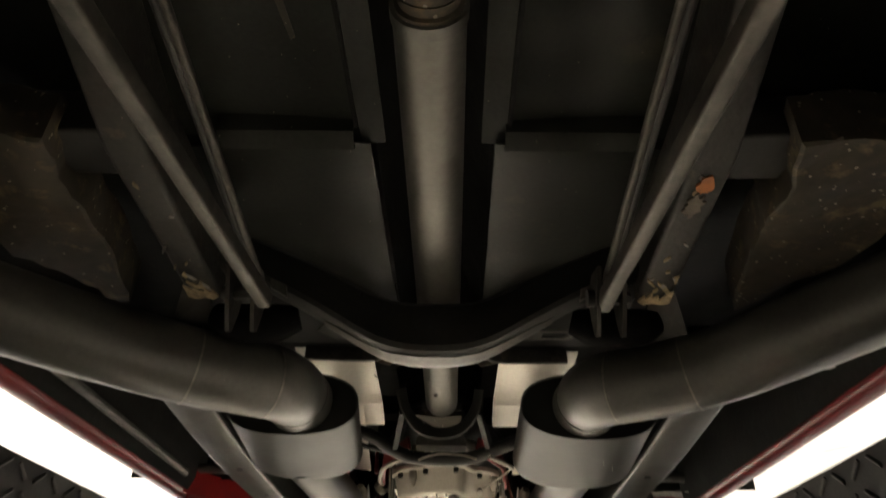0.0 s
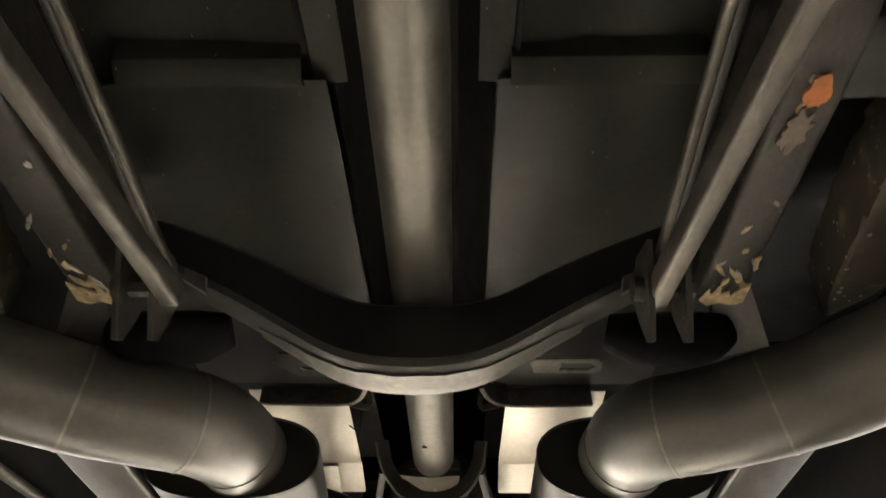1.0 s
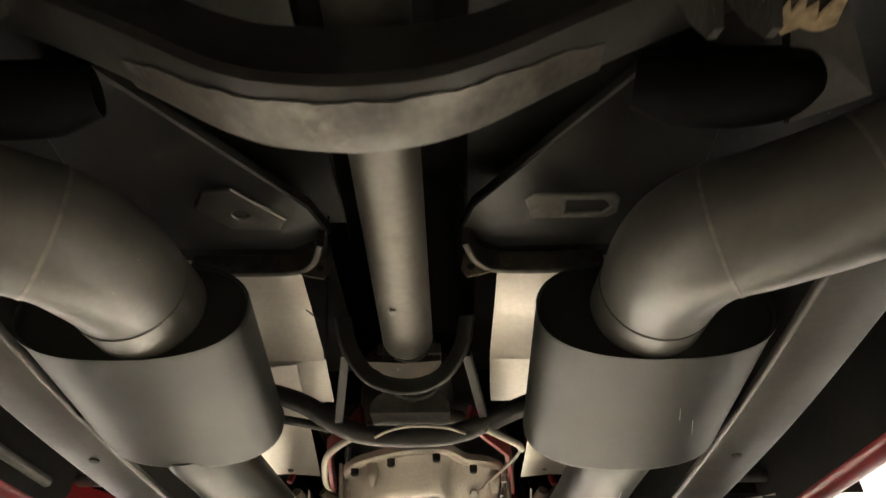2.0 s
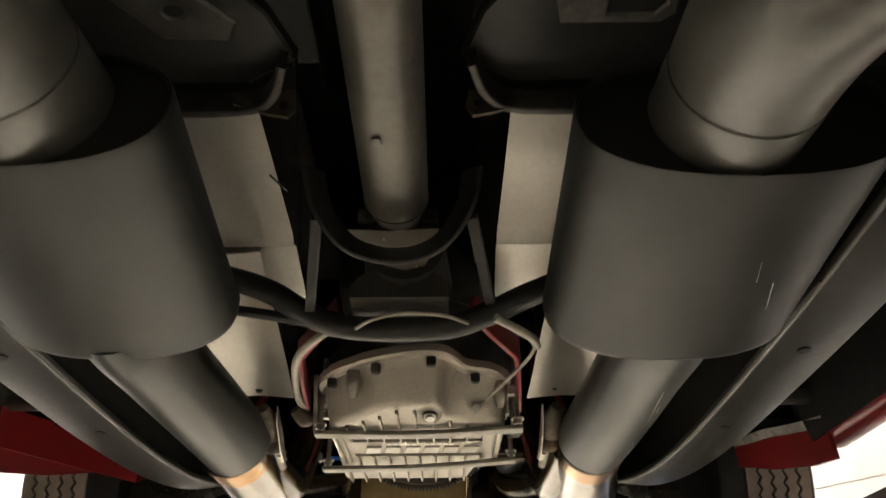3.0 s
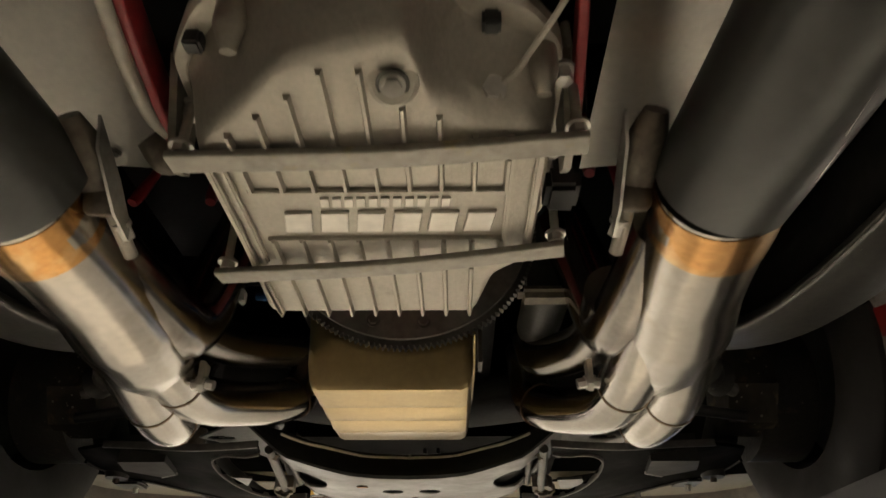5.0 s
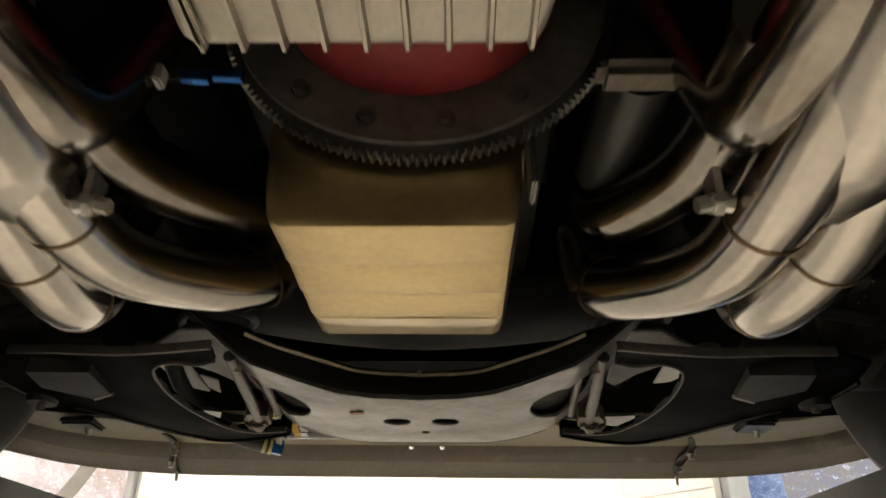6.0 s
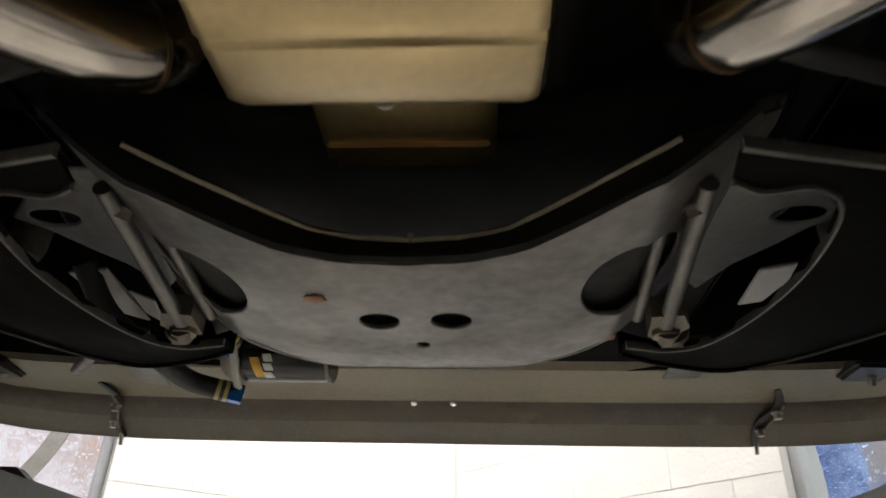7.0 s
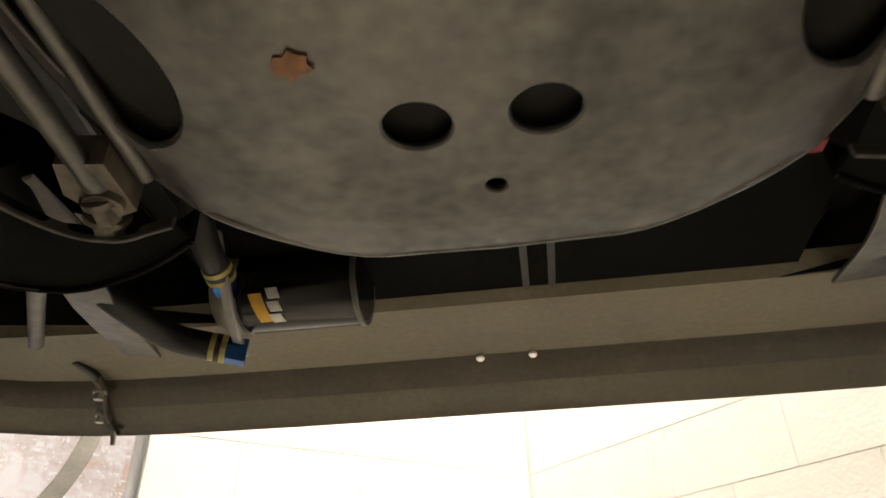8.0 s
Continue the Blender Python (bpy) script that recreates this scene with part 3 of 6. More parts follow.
# ---------------------------------------------------------------- car body and floor
def car_body():
    t = thing("car_body", "underside of a red car body with black floor pans", "car body", (0, 1.0, 1.6))
    for s in (1, -1):
        part("floor_pan", sheet([[(0.01 + s * x, y, z) for x, z in ((0.074, 2.062), (0.110, 2.058), (0.118, 2.064), (0.20, 2.07), (0.40, 2.075), (0.62, 2.10), (0.75, 2.06))] for y in (-2.4, -0.6, 0.4, 0.70)]), FLOOR_PAINT, t, "dark grey painted floor pan")
        part("pan_seam", box(0.01 + s * 0.112, 0.01 + s * 0.118, -2.0, 0.66, 2.052, 2.066, 0.002), BLACK_DULL, t, "dark floor seam")
        part("seat_pan", sheet([[(0.01 + s * x, y, z + 0.01 * math.sin(9 * x)) for x in (0.095, 0.2, 0.3, 0.40, 0.6, 0.75)] for y, z in ((0.686, 2.040), (0.80, 2.045), (0.95, 2.045), (1.15, 2.05), (1.38, 2.08))]), FLOOR_PAINT, t, "dark grey painted floor pan")
        part("toe_board", sheet([[(s * x, y, z) for x in (0.12, 0.3, 0.5, 0.78)] for y, z in ((1.38, 2.08), (1.9, 2.08), (2.10, 2.2), (2.16, 2.6))]), BLACK_DULL, t)
        part("floor_brace", sheet([[(0.005 + s * x, y, z) for x in (0.113, 0.2, 0.318)] for y, z in ((0.652, 2.071), (0.659, 2.046), (0.674, 2.034), (0.681, 2.033), (0.684, 2.040))], 0.003), FLOOR_PAINT, t, "pressed floor cross brace")
        part("rocker_panel", sweep([(s * 0.765, -0.5, 1.865), (s * 0.765, 2.0, 1.865)], rect(0.05, 0.165, 0.02), None, 0), RED_PAINT, t, "red painted rocker panel")
        part("inner_sill", sheet([[(s * x, y, z) for y in (-2.4, 0.5, 2.02)] for x, z in ((0.736, 1.80), (0.728, 1.84), (0.728, 2.12))]), BLACK_DULL, t, "black inner sill")
        part("fender_lip", loft([[(s * x, y, z) for y, z in ((1.97, 1.755), (2.05, 1.765), (2.2, 1.80), (2.37, 1.852), (2.37, 1.90), (2.18, 1.864), (1.97, 1.815))] for x in (0.738, 0.745)]), RED_PAINT, t, "red painted front fender lip")
        if s < 0:
            part("lip_return", sheet([[(x, y, z + dz) for x, y, z in ((-0.742, 1.93, 1.79), (-0.69, 2.06, 1.795), (-0.64, 2.18, 1.80), (-0.597, 2.285, 1.806), (-0.53, 2.255, 1.82))] for dz in (0.0, 0.03, 0.07)], 0.002), RED_PAINT, t, "red painted inner return of the fender lip")
        part("pinch_flange", sheet([[(s * x, y, z + dz) for y, z in ((1.96, 1.822), (2.02, 1.834), (2.10, 1.852), (2.18, 1.872), (2.27, 1.888), (2.36, 1.908))] for x, dz in ((0.736, -0.012), (0.733, 0.0), (0.728, 0.006))], 0.002), SCUFFED_WHITE, t, "scuffed white pinch flange")
        part("lip_panel", sheet([[(s * 0.742, y, z + dz) for y, z in ((1.96, 1.825), (2.10, 1.856), (2.27, 1.891), (2.40, 1.918))] for dz in (0.0, 0.1, 0.28)], 0.002), BLACK_DULL, t, "black panel above the lip")
        part("inner_fender", sheet([[(s * x, y, z) for y in (2.10, 2.3, 2.7, 3.1, 3.44)] for x, z in ((0.97, 2.0), (0.95, 2.28), (0.62, 2.31), (0.46, 2.12), (0.41, 1.90))]), BLACK_DULL, t, "black inner fender")
        part("front_shield", sheet([[(s * x, y, z) for x, y in ((0.30, 3.20), (0.5, 3.17), (0.7, 3.13), (0.98, 3.06))] for z in (1.812, 2.0, 2.32)]), BLACK_DULL, t, "black splash shield ahead of the wheel")
        part("fender_skirt", sheet([[(s * x, 2.07 + 0.03 * (z - 1.8), z) for x in (0.40, 0.55, 0.7, 0.97)] for z in (1.86, 2.0, 2.6)]), BLACK_DULL, t, "black splash panel")
        part("side_panel", box(s * 0.80, s * 0.83, -2.4, 2.03, 1.95, 2.6), RED_PAINT, t, "red painted body side")
        part("fender_side", box(s * 0.99, s * 1.005, 2.03, 3.45, 2.15, 2.6), BLACK_DULL, t, "black inside of the fender")
        if s < 0:
            part("brake_line", rod((s * 0.695, 0.9, 1.832), (s * 0.718, 1.86, 1.83), 0.010), STEEL_BARE, t, "grey steel line along the sill")
    part("drip_streak", flat([(-0.20, 0.30), (-0.192, 0.30), (-0.172, 0.42), (-0.166, 0.50), (-0.173, 0.505), (-0.182, 0.43)], 2.0655, 2.0675, 0), DIRTY, t, "brown rust streak")
    part("tunnel", sheet([[(0.012 + x, y, z) for x, z in ((-0.094, 2.066), (-0.092, 2.16), (-0.05, 2.24), (0.05, 2.24), (0.092, 2.16), (0.094, 2.066))] for y in (-2.4, 0.5, 1.4)]), BLACK_DULL, t, "black transmission tunnel")
    part("tunnel_front", sheet([[(0.012 + x * w, y, z) for x, z in ((-0.125, 2.07), (-0.115, 2.2), (-0.05, 2.32), (0.05, 2.32), (0.115, 2.2), (0.125, 2.07))] for y, w in ((1.36, 1), (1.8, 1.6), (2.2, 2.2))]), BLACK_DULL, t)
    part("bulkhead", box(-0.95, 0.95, 2.16, 2.18, 2.15, 2.6), BLACK_DULL, t, "black bulkhead behind the engine")
    part("bonnet", box(-1.0, 1.0, 2.16, 3.46, 2.6, 2.62), BLACK_DULL, t, "black underside of the engine lid")
    part("cabin_shell", box(-0.83, 0.83, -2.4, 2.16, 2.6, 2.64), BLACK_DULL, t)
    part("tail_panel", box(-0.83, 0.83, -2.43, -2.4, 1.9, 2.6), RED_PAINT, t)
    part("nose_panel", box(-0.9, 0.9, 3.44, 3.47, 2.14, 2.6), BLACK_DULL, t)
    for k in range(5):
        part("grille_bar", box(-0.72, 0.72, 3.445, 3.455, 1.88 + 0.055 * k, 1.89 + 0.055 * k, 0.002), BLACK_DULL, t, "black grille bar")
    return t


CAR = car_body()


def frame_rail(s):
    t = thing("frame_rail", "black box-section frame rail with chipped paint", "frame rail", (s * 0.42, 1.0, 1.74), "frame rails")
    part("rear_rail", sweep([(s * 0.35, -1.6, 2.10), (s * 0.352, 0.1, 2.06), (s * 0.356, 0.36, 2.005), (s * 0.358, 0.54, 1.95), (s * 0.364, 0.88, 1.935)], rect(0.054, 0.11, 0.008), None, 0, up=(0, 0, 1)), RUSTY_BLACK, t)
    way = ((0.476, 1.0, 1.85), (0.480, 1.12, 1.84), (0.483, 1.4, 1.82), (0.489, 1.7, 1.815), (0.490, 1.92, 1.815), (0.474, 2.08, 1.815), (0.440, 2.18, 1.82), (0.402, 2.28, 1.85), (0.378, 2.38, 1.90))
    part("side_rail", sweep([(0.017 + s * x, y, z - 0.043) for x, y, z in way], rect(0.088, 0.014, 0.005), None, 6), RAIL_GREY, t)
    # the web is black so that the rail's inner side reads as shaded
    part("rail_web", sweep([(0.017 + s * (x + 0.004), y, z + 0.0075) for x, y, z in way], rect(0.074, 0.086, 0.007), None, 6), BLACK_DULL, t, "upper web of the rail, blackened as its shaded inner side")
    # drain holes are black discs, their inner shade put into the colour
    for k, (y, z) in enumerate(((1.55, 1.765), (1.83, 1.7645))):
        part("drain_hole", rod((0.017 + s * 0.485, y, z - 0.0012), (0.017 + s * 0.485, y, z + 0.002), 0.008, n=14), HOSE_BLACK, t, "black disc painting the shade of a drain hole")
    part("rail_weld", sweep([(0.017 + s * (x - 0.0435), y, z - 0.046) for x, y, z in ((0.483, 1.4, 1.82), (0.489, 1.7, 1.815), (0.490, 1.92, 1.815), (0.474, 2.08, 1.815))], ring(0.0022, None, 6), None, 6), EDGE_BLACK, t, "worn seam along the rail")
    part("front_rail", sweep([(0.01 + s * 0.375, 2.34, 1.94), (s * 0.37, 2.7, 1.95), (s * 0.36, 3.2, 1.93)], rect(0.085, 0.09, 0.012), None, 4), BLACK_DULL, t, "black front section of the rail")
    part("scraped_end", flat([(s * x, y) for x, y in ((0.339, 0.872), (0.345, 0.850), (0.350, 0.862), (0.356, 0.842), (0.360, 0.860), (0.368, 0.853), (0.372, 0.866), (0.380, 0.848), (0.388, 0.838), (0.390, 0.874), (0.378, 0.882), (0.362, 0.876), (0.350, 0.883))], 1.8765, 1.8805, 0.001), TAN, t, "torn bare paint at the rail end")
    chips = random.Random(7 + s)
    for k in range(16):
        y = 0.80 + 0.08 * chips.random() ** 1.5 * (1 if k < 11 else -3)
        x = s * (0.344 + 0.04 * chips.random())
        w, h, a = 0.0018 + 0.003 * chips.random(), 0.004 + 0.012 * chips.random(), chips.uniform(-0.7, 0.7)
        z = 1.950 - 0.055 + (0.54 - y) * 0.044 - 0.0018
        pts = [(x + w * u * math.cos(a) - h * v * math.sin(a), y + w * u * math.sin(a) + h * v * math.cos(a)) for u, v in ((-1, -0.3), (0.3, -1), (1, -0.1), (0.4, 0.9), (-0.6, 0.6))]
        part("paint_chip", flat(pts, z, z + 0.003, 0), TAN if k % 3 else SCUFFED_WHITE, t, "chipped bare spot")
    part("rail_gusset", loft([[(s * x, y, z) for x, y, z in ((0.355, 0.868, 1.888), (0.398, 0.862, 1.888), (0.425, 0.915, 1.842), (0.37, 0.945, 1.842))], [(s * x, y, z) for x, y, z in ((0.355, 0.878, 1.90), (0.400, 0.872, 1.90), (0.43, 0.925, 1.852), (0.372, 0.955, 1.852))]]), RAIL_GREY, t, "dark gusset plate stepping down from the rail")
    part("outrigger", sweep([(s * 0.38, 0.585, 1.97), (s * 0.76, 0.565, 1.97)], rect(0.09, 0.07, 0.006), None, 0), BLACK_PAINT, t, "side outrigger")
    part("body_mount", flat([(s * x, y) for x, y in ((0.452, 0.512), (0.50, 0.507), (0.58, 0.50), (0.68, 0.50), (0.685, 0.60), (0.65, 0.68), (0.62, 0.80), (0.57, 0.88), (0.525, 0.95), (0.505, 0.90), (0.488, 0.80), (0.482, 0.72), (0.468, 0.66), (0.478, 0.60), (0.462, 0.56))], 1.90, 1.98, 0.004, None, (), 2, lambda x, y: 0.006 * math.sin(31 * x + 5) * math.sin(27 * y) + 0.004 * math.sin(60 * x + 40 * y)), DIRTY, t, "rusty dirt-covered body mount plate")
    part("cross_strut", rod((s * 0.50, 1.98, 1.87), (s * 0.76, 1.98, 1.87), 0.014), STEEL_DARK, t, "pale cross strut")
    if s > 0:
        blob = random.Random(5)
        part("primer_patch", flat([(0.359 + (0.011 + blob.uniform(-0.0025, 0.002)) * math.cos(a), 0.580 + (0.017 + blob.uniform(-0.004, 0.003)) * math.sin(a)) for a in (k * math.pi / 12 for k in range(24))], 1.8890, 1.8912, 0), ORANGE, t, "orange primer patch")
        part("bare_patch", flat([(0.356 + (0.013 + blob.uniform(-0.005, 0.002)) * math.cos(a), 0.622 + (0.026 + blob.uniform(-0.010, 0.004)) * math.sin(a)) for a in (k * math.pi / 14 for k in range(28))], 1.8872, 1.8895, 0), GREASY, t, "brown scraped patch")
    return t


both(frame_rail)


def ladder_bar(s):
    t = thing("ladder_bar", "dark steel ladder bar of the rear suspension", "suspension bar", (s * 0.30, 0.3, 1.8), "ladder bars")
    part("lower_tube", sweep([(0.013 + s * 0.315, -0.6, 1.80), (0.013 + s * 0.253, 0.80, 1.835)], rect(0.021, 0.026, 0.005), None, 0), BAR_STEEL, t, "worn bare lower tube")
    part("upper_tube", rod((0.01 + s * 0.262, -0.5, 2.05), (0.01 + s * 0.268, 0.80, 1.875), 0.009), BLACK_PAINT, t)
    part("upper_tube", rod((0.01 + s * 0.247, -0.5, 2.04), (0.01 + s * 0.262, 0.78, 1.872), 0.006), BAR_STEEL, t, "thin worn inner tube")
    part("upright", rod((0.01 + s * 0.285, 0.12, 1.83), (0.01 + s * 0.265, 0.12, 1.97), 0.011), BLACK_PAINT, t)
    for dx in (-0.022, 0.022):
        x = (0.275 if s > 0 else -0.272) + dx * 0.85
        out = [(0.755, 1.875), (0.775, 1.84), (0.79, 1.812), (0.808, 1.786), (0.820, 1.792), (0.832, 1.822), (0.842, 1.868), (0.80, 1.885)]
        part("bracket_tab", loft([[(x - 0.003, y, z) for y, z in out], [(x + 0.003, y, z) for y, z in out]]), RUSTY_BLACK, t, "scraped bracket tab")
    part("pivot_bolt", bolt((0.275 if s > 0 else -0.272) - 0.032, 0.80, 1.845, 0.010, 0.064, (1, 0, 0)), BLACK_PAINT, t)
    return t


both(ladder_bar)


def rear_crossmember():
    t = thing("rear_crossmember", "black bowed crossmember with a highlight painted along its underside", "crossmember", (0, 0.87, 1.8))
    lows = ((0.0, 0.0), (0.05, 0.003), (0.085, 0.013), (0.12, 0.033), (0.16, 0.058), (0.20, 0.081), (0.25, 0.107), (0.31, 0.136), (0.38, 0.16))

    def low(a):
        """Rise of the underside at a metres from the middle."""
        k = max(i for i in range(len(lows) - 1) if a >= lows[i][0])
        (a0, z0), (a1, z1) = lows[k], lows[k + 1]
        return 1.768 + z0 + (z1 - z0) * (a - a0) / (a1 - a0)

    def low_soft(x):
        a = abs(x)
        return sum(low(min(0.38, abs(a + d))) for d in (-0.02, -0.01, 0, 0.01, 0.02)) / 5
    loops = []
    for k in range(49):
        x = -0.375 + 0.75 * k / 48
        z, a = low_soft(x), abs(x)
        tall, y0, y1, r = 0.098 - 0.06 * a, 0.834 - 0.02 * a, 0.900 - 0.06 * a, 0.012
        loops.append([(0.012 + x, y, z + dz) for y, dz in ((y0 + r, 0), (y1 - r, 0), (y1 - r * 0.3, r * 0.3), (y1, r), (y1, tall - r), (y1 - r, tall), (y0 + r + 0.02, tall), (y0 + 0.016, tall - r), (y0, r), (y0 + r * 0.3, r * 0.3))])
    part("beam", loft(loops), BLACK_PAINT, t)
    # a thin pale sheet paints the highlight along the beam's underside
    rows = []
    for k in range(53):
        x = -0.172 + 0.36 * k / 52
        f = abs(k / 52 - 0.5) * 2
        z, a = low_soft(x) - 0.0016, abs(x)
        y0, y1 = 0.834 - 0.02 * a, 0.9006 - 0.06 * a
        back = y0 + 0.013 + 0.014 * f ** 3 + 0.0012 * math.sin(0.9 * k) + 0.0008 * math.sin(2.3 * k + 1)
        rows.append([(0.012 + x, back, z), (0.012 + x, (back + y1) / 2, z), (0.012 + x, y1 - 0.012, z), (0.012 + x, y1 - 0.003, z + 0.0035), (0.012 + x, y1 + 0.001, z + 0.014 - 0.006 * f)])
    part("lower_lip", sheet(rows, 0.001), LIP_HIGHLIGHT, t, "thin pale sheet painting the highlight under the beam")
    for s in (1, -1):
        # added black form in place of the shaded hollow above the tailpipe
        part("dark_hollow", tube([(0.012 + s * 0.225, 0.915, 1.862), (0.012 + s * 0.27, 0.912, 1.85), (0.012 + s * 0.33, 0.91, 1.85), (0.012 + s * 0.365, 0.91, 1.862)], 0.030, n=20, sizes=[0.7, 1.05, 1.1, 1.0, 0.7]), ARM_BLACK, t, "black form standing for the dark hollow above the tailpipe")
        part("worn_corner", loft([[(0.012 + s * x, y, z) for x, z in ((0.222, 1.845), (0.25, 1.862), (0.252, 1.878), (0.226, 1.866))] for y in (0.808, 0.815)]), STEEL_BARE, t, "bright worn corner of the beam")
        part("brace_plate", flat([(s * 0.09, 1.30), (s * 0.11, 1.24), (s * 0.30, 1.0), (s * 0.40, 1.0), (s * 0.40, 1.33), (s * 0.15, 1.335)], 2.0, 2.02, 0.003), BLACK_PAINT, t, "black floor brace plate")
        part("lip_tab", loft([[(s * x, y, z) for x, z in ((0.098, 1.992), (0.094, 1.965), (0.102, 1.952), (0.125, 1.957), (0.165, 1.972), (0.168, 1.99))] for y in (1.338, 1.342)]), GREASY, t, "bare rounded tab")
        # no hole is cut; a black disc gives its dark inside
        part("tab_hole", rod((s * 0.108, 1.3375, 1.968), (s * 0.108, 1.336, 1.968), 0.0055, n=14), HOSE_BLACK, t, "black disc painting the shade of a bolt hole")
        part("plate_lip", sweep([(s * 0.10, 1.285, 1.985), (s * 0.118, 1.325, 1.98), (s * 0.16, 1.345, 1.98), (s * 0.3, 1.35, 1.985)], rect(0.01, 0.035, 0.003), None, 4), K_GREY, t, "grey edge of the brace")
    part("slot_bracket", flat([(0.175, 1.195), (0.185, 1.185), (0.285, 1.185), (0.295, 1.195), (0.296, 1.222), (0.283, 1.232), (0.185, 1.232)], 1.97, 1.976, 0.002, holes=[[(0.228, 1.197), (0.275, 1.197), (0.285, 1.21), (0.275, 1.222), (0.228, 1.222)]]), STEEL_BARE, t, "bare slotted bracket")
    part("bent_bracket", flat([(-0.247, 1.20), (-0.228, 1.168), (-0.19, 1.165), (-0.165, 1.195), (-0.133, 1.228), (-0.145, 1.25), (-0.21, 1.247)], 1.97, 1.976, 0.002, holes=[circle(-0.19, 1.215, 0.011, 12, 0.008)]), STEEL_DARK, t, "dark bent bracket")
    return t


rear_crossmember()


def driveshaft():
    t = thing("driveshaft", "bare grey steel driveshaft running under the tunnel", "driveshaft", (0, 0.5, 1.86))
    part("shaft", rod((0.02, 0.325, 1.904), (0.015, 1.41, 1.895), 0.0365, n=40), SHAFT_GREY, t)
    part("weld_ring", rod((0.02, 0.318, 1.904), (0.02, 0.332, 1.904), 0.0385, n=40), STEEL_DARK, t)
    part("rear_sleeve", tube([(0.02, -1.4, 1.93), (0.02, 0.22, 1.908), (0.02, 0.30, 1.905), (0.02, 0.325, 1.904)], 0.034, smooth=2, n=32, sizes=[0.9, 0.9, 0.95, 1.04]), DIRTY, t, "rusty brown rear joint")
    part("balance_weight", box(0.0, 0.012, 1.27, 1.285, 1.857, 1.862), STEEL_BARE, t)
    yoke = tube([(0.015, 1.41, 1.895), (0.015, 1.435, 1.895), (0.015, 1.475, 1.893)], 0.038, n=24, sizes=[1, 0.75, 0.6])
    part("yoke", yoke, SHAFT_GREY, t)
    for s in (1, -1):
        part("yoke_ear", box(0.015 + s * 0.028, 0.015 + s * 0.047, 1.43, 1.485, 1.875, 1.91, 0.012), STEEL_DARK, t)
    part("cross_joint", rod((-0.045, 1.475, 1.892), (0.06, 1.475, 1.892), 0.014), STEEL_DARK, t)
    part("slip_yoke", tube([(0.008, 1.48, 1.892), (0.008, 1.52, 1.892), (0.008, 1.60, 1.892)], 0.03, n=20, sizes=[1.2, 0.9, 0.9]), STEEL_DARK, t)
    return t


driveshaft()


# ---------------------------------------------------------------- exhaust
def muffler(s):
    t = thing("muffler", "grey painted oval muffler hanging under the floor", "muffler", (s * 0.31, 1.33, 1.73), "mufflers")
    (xr, yr, zr), (xf, yf, zf), hw, hh = ((0.312, 1.203, 1.817), (0.314, 1.478, 1.786), 0.134, 0.066) if s > 0 else ((-0.272, 1.175, 1.805), (-0.297, 1.490, 1.795), 0.129, 0.063)

    def oval(f, k, dy=0.0):
        """A ring of the shell at f of its length, from the rear."""
        x, y, z = xr + (xf - xr) * f, yr + (yf - yr) * f + dy, zr + (zf - zr) * f
        return [(x + hw * k * math.copysign(abs(math.cos(a)) ** 0.85, math.cos(a)), y, z + hh * k * math.copysign(abs(math.sin(a)) ** 0.8, math.sin(a))) for a in (2 * math.pi * j / 48 for j in range(48))]
    part("shell", loft([oval(0, 0.975, 0.004), oval(0, 0.985, -0.001), oval(0, 1.0, -0.002), oval(0, 1.008, 0.004), oval(0, 1.0, 0.010), oval(1, 1.0, -0.012), oval(1, 1.004, -0.006), oval(1, 0.985, -0.001), oval(1, 0.965, 0.001)], caps=False), MUFFLER_GREY, t, "smooth grey oval shell")
    part("rear_plate", loft([oval(0, 0.978, 0.006), oval(0, 0.978, 0.010)]), MUFFLER_GREY, t, "recessed grey end plate")
    part("front_plate", loft([oval(1, 0.97, -0.004), oval(1, 0.97, 0.0)]), MUFFLER_GREY, t)
    nx, ny, nz = TAIL_LINES[s][1]
    part("rear_neck", tube([(nx, ny + 0.005, nz), (nx, yr - 0.012, nz + 0.004), (nx, yr + 0.008, nz + 0.006)], 0.0635, smooth=2, n=32, sizes=[1.0, 1.0, 1.01]), TAIL_GREY, t, "short flared inlet neck")
    if s > 0:
        for x, y, dx, dy, r in ((0.376, 1.345, 0.010, 0.045, 0.0003), (0.352, 1.31, 0.006, 0.03, 0.00025)):
            z0, z1 = [zr + (zf - zr) * (v - yr) / (yf - yr) - hh * (1 - (abs(u - 0.313) / hw) ** 2.35) ** 0.4 - 0.0004 for u, v in ((x, y), (x + dx, y + dy))]
            part("scratch_mark", rod((x, y, z0), (x + dx, y + dy, z1), r, n=5), STEEL_BOLT, t, "bright thin scratch")
    return t


TAIL_LINES = {1: [(0.308, 1.24, 1.824), (0.304, 1.15, 1.815), (0.302, 1.08, 1.80), (0.318, 1.035, 1.793), (0.365, 1.01, 1.793), (0.45, 0.965, 1.800), (0.55, 0.895, 1.818), (0.92, 0.56, 1.895)],
              -1: [(-0.258, 1.21, 1.812), (-0.257, 1.12, 1.805), (-0.257, 1.06, 1.793), (-0.270, 1.015, 1.786), (-0.315, 0.98, 1.783), (-0.40, 0.925, 1.783), (-0.55, 0.81, 1.792), (-0.9, 0.53, 1.825)]}
both(muffler)


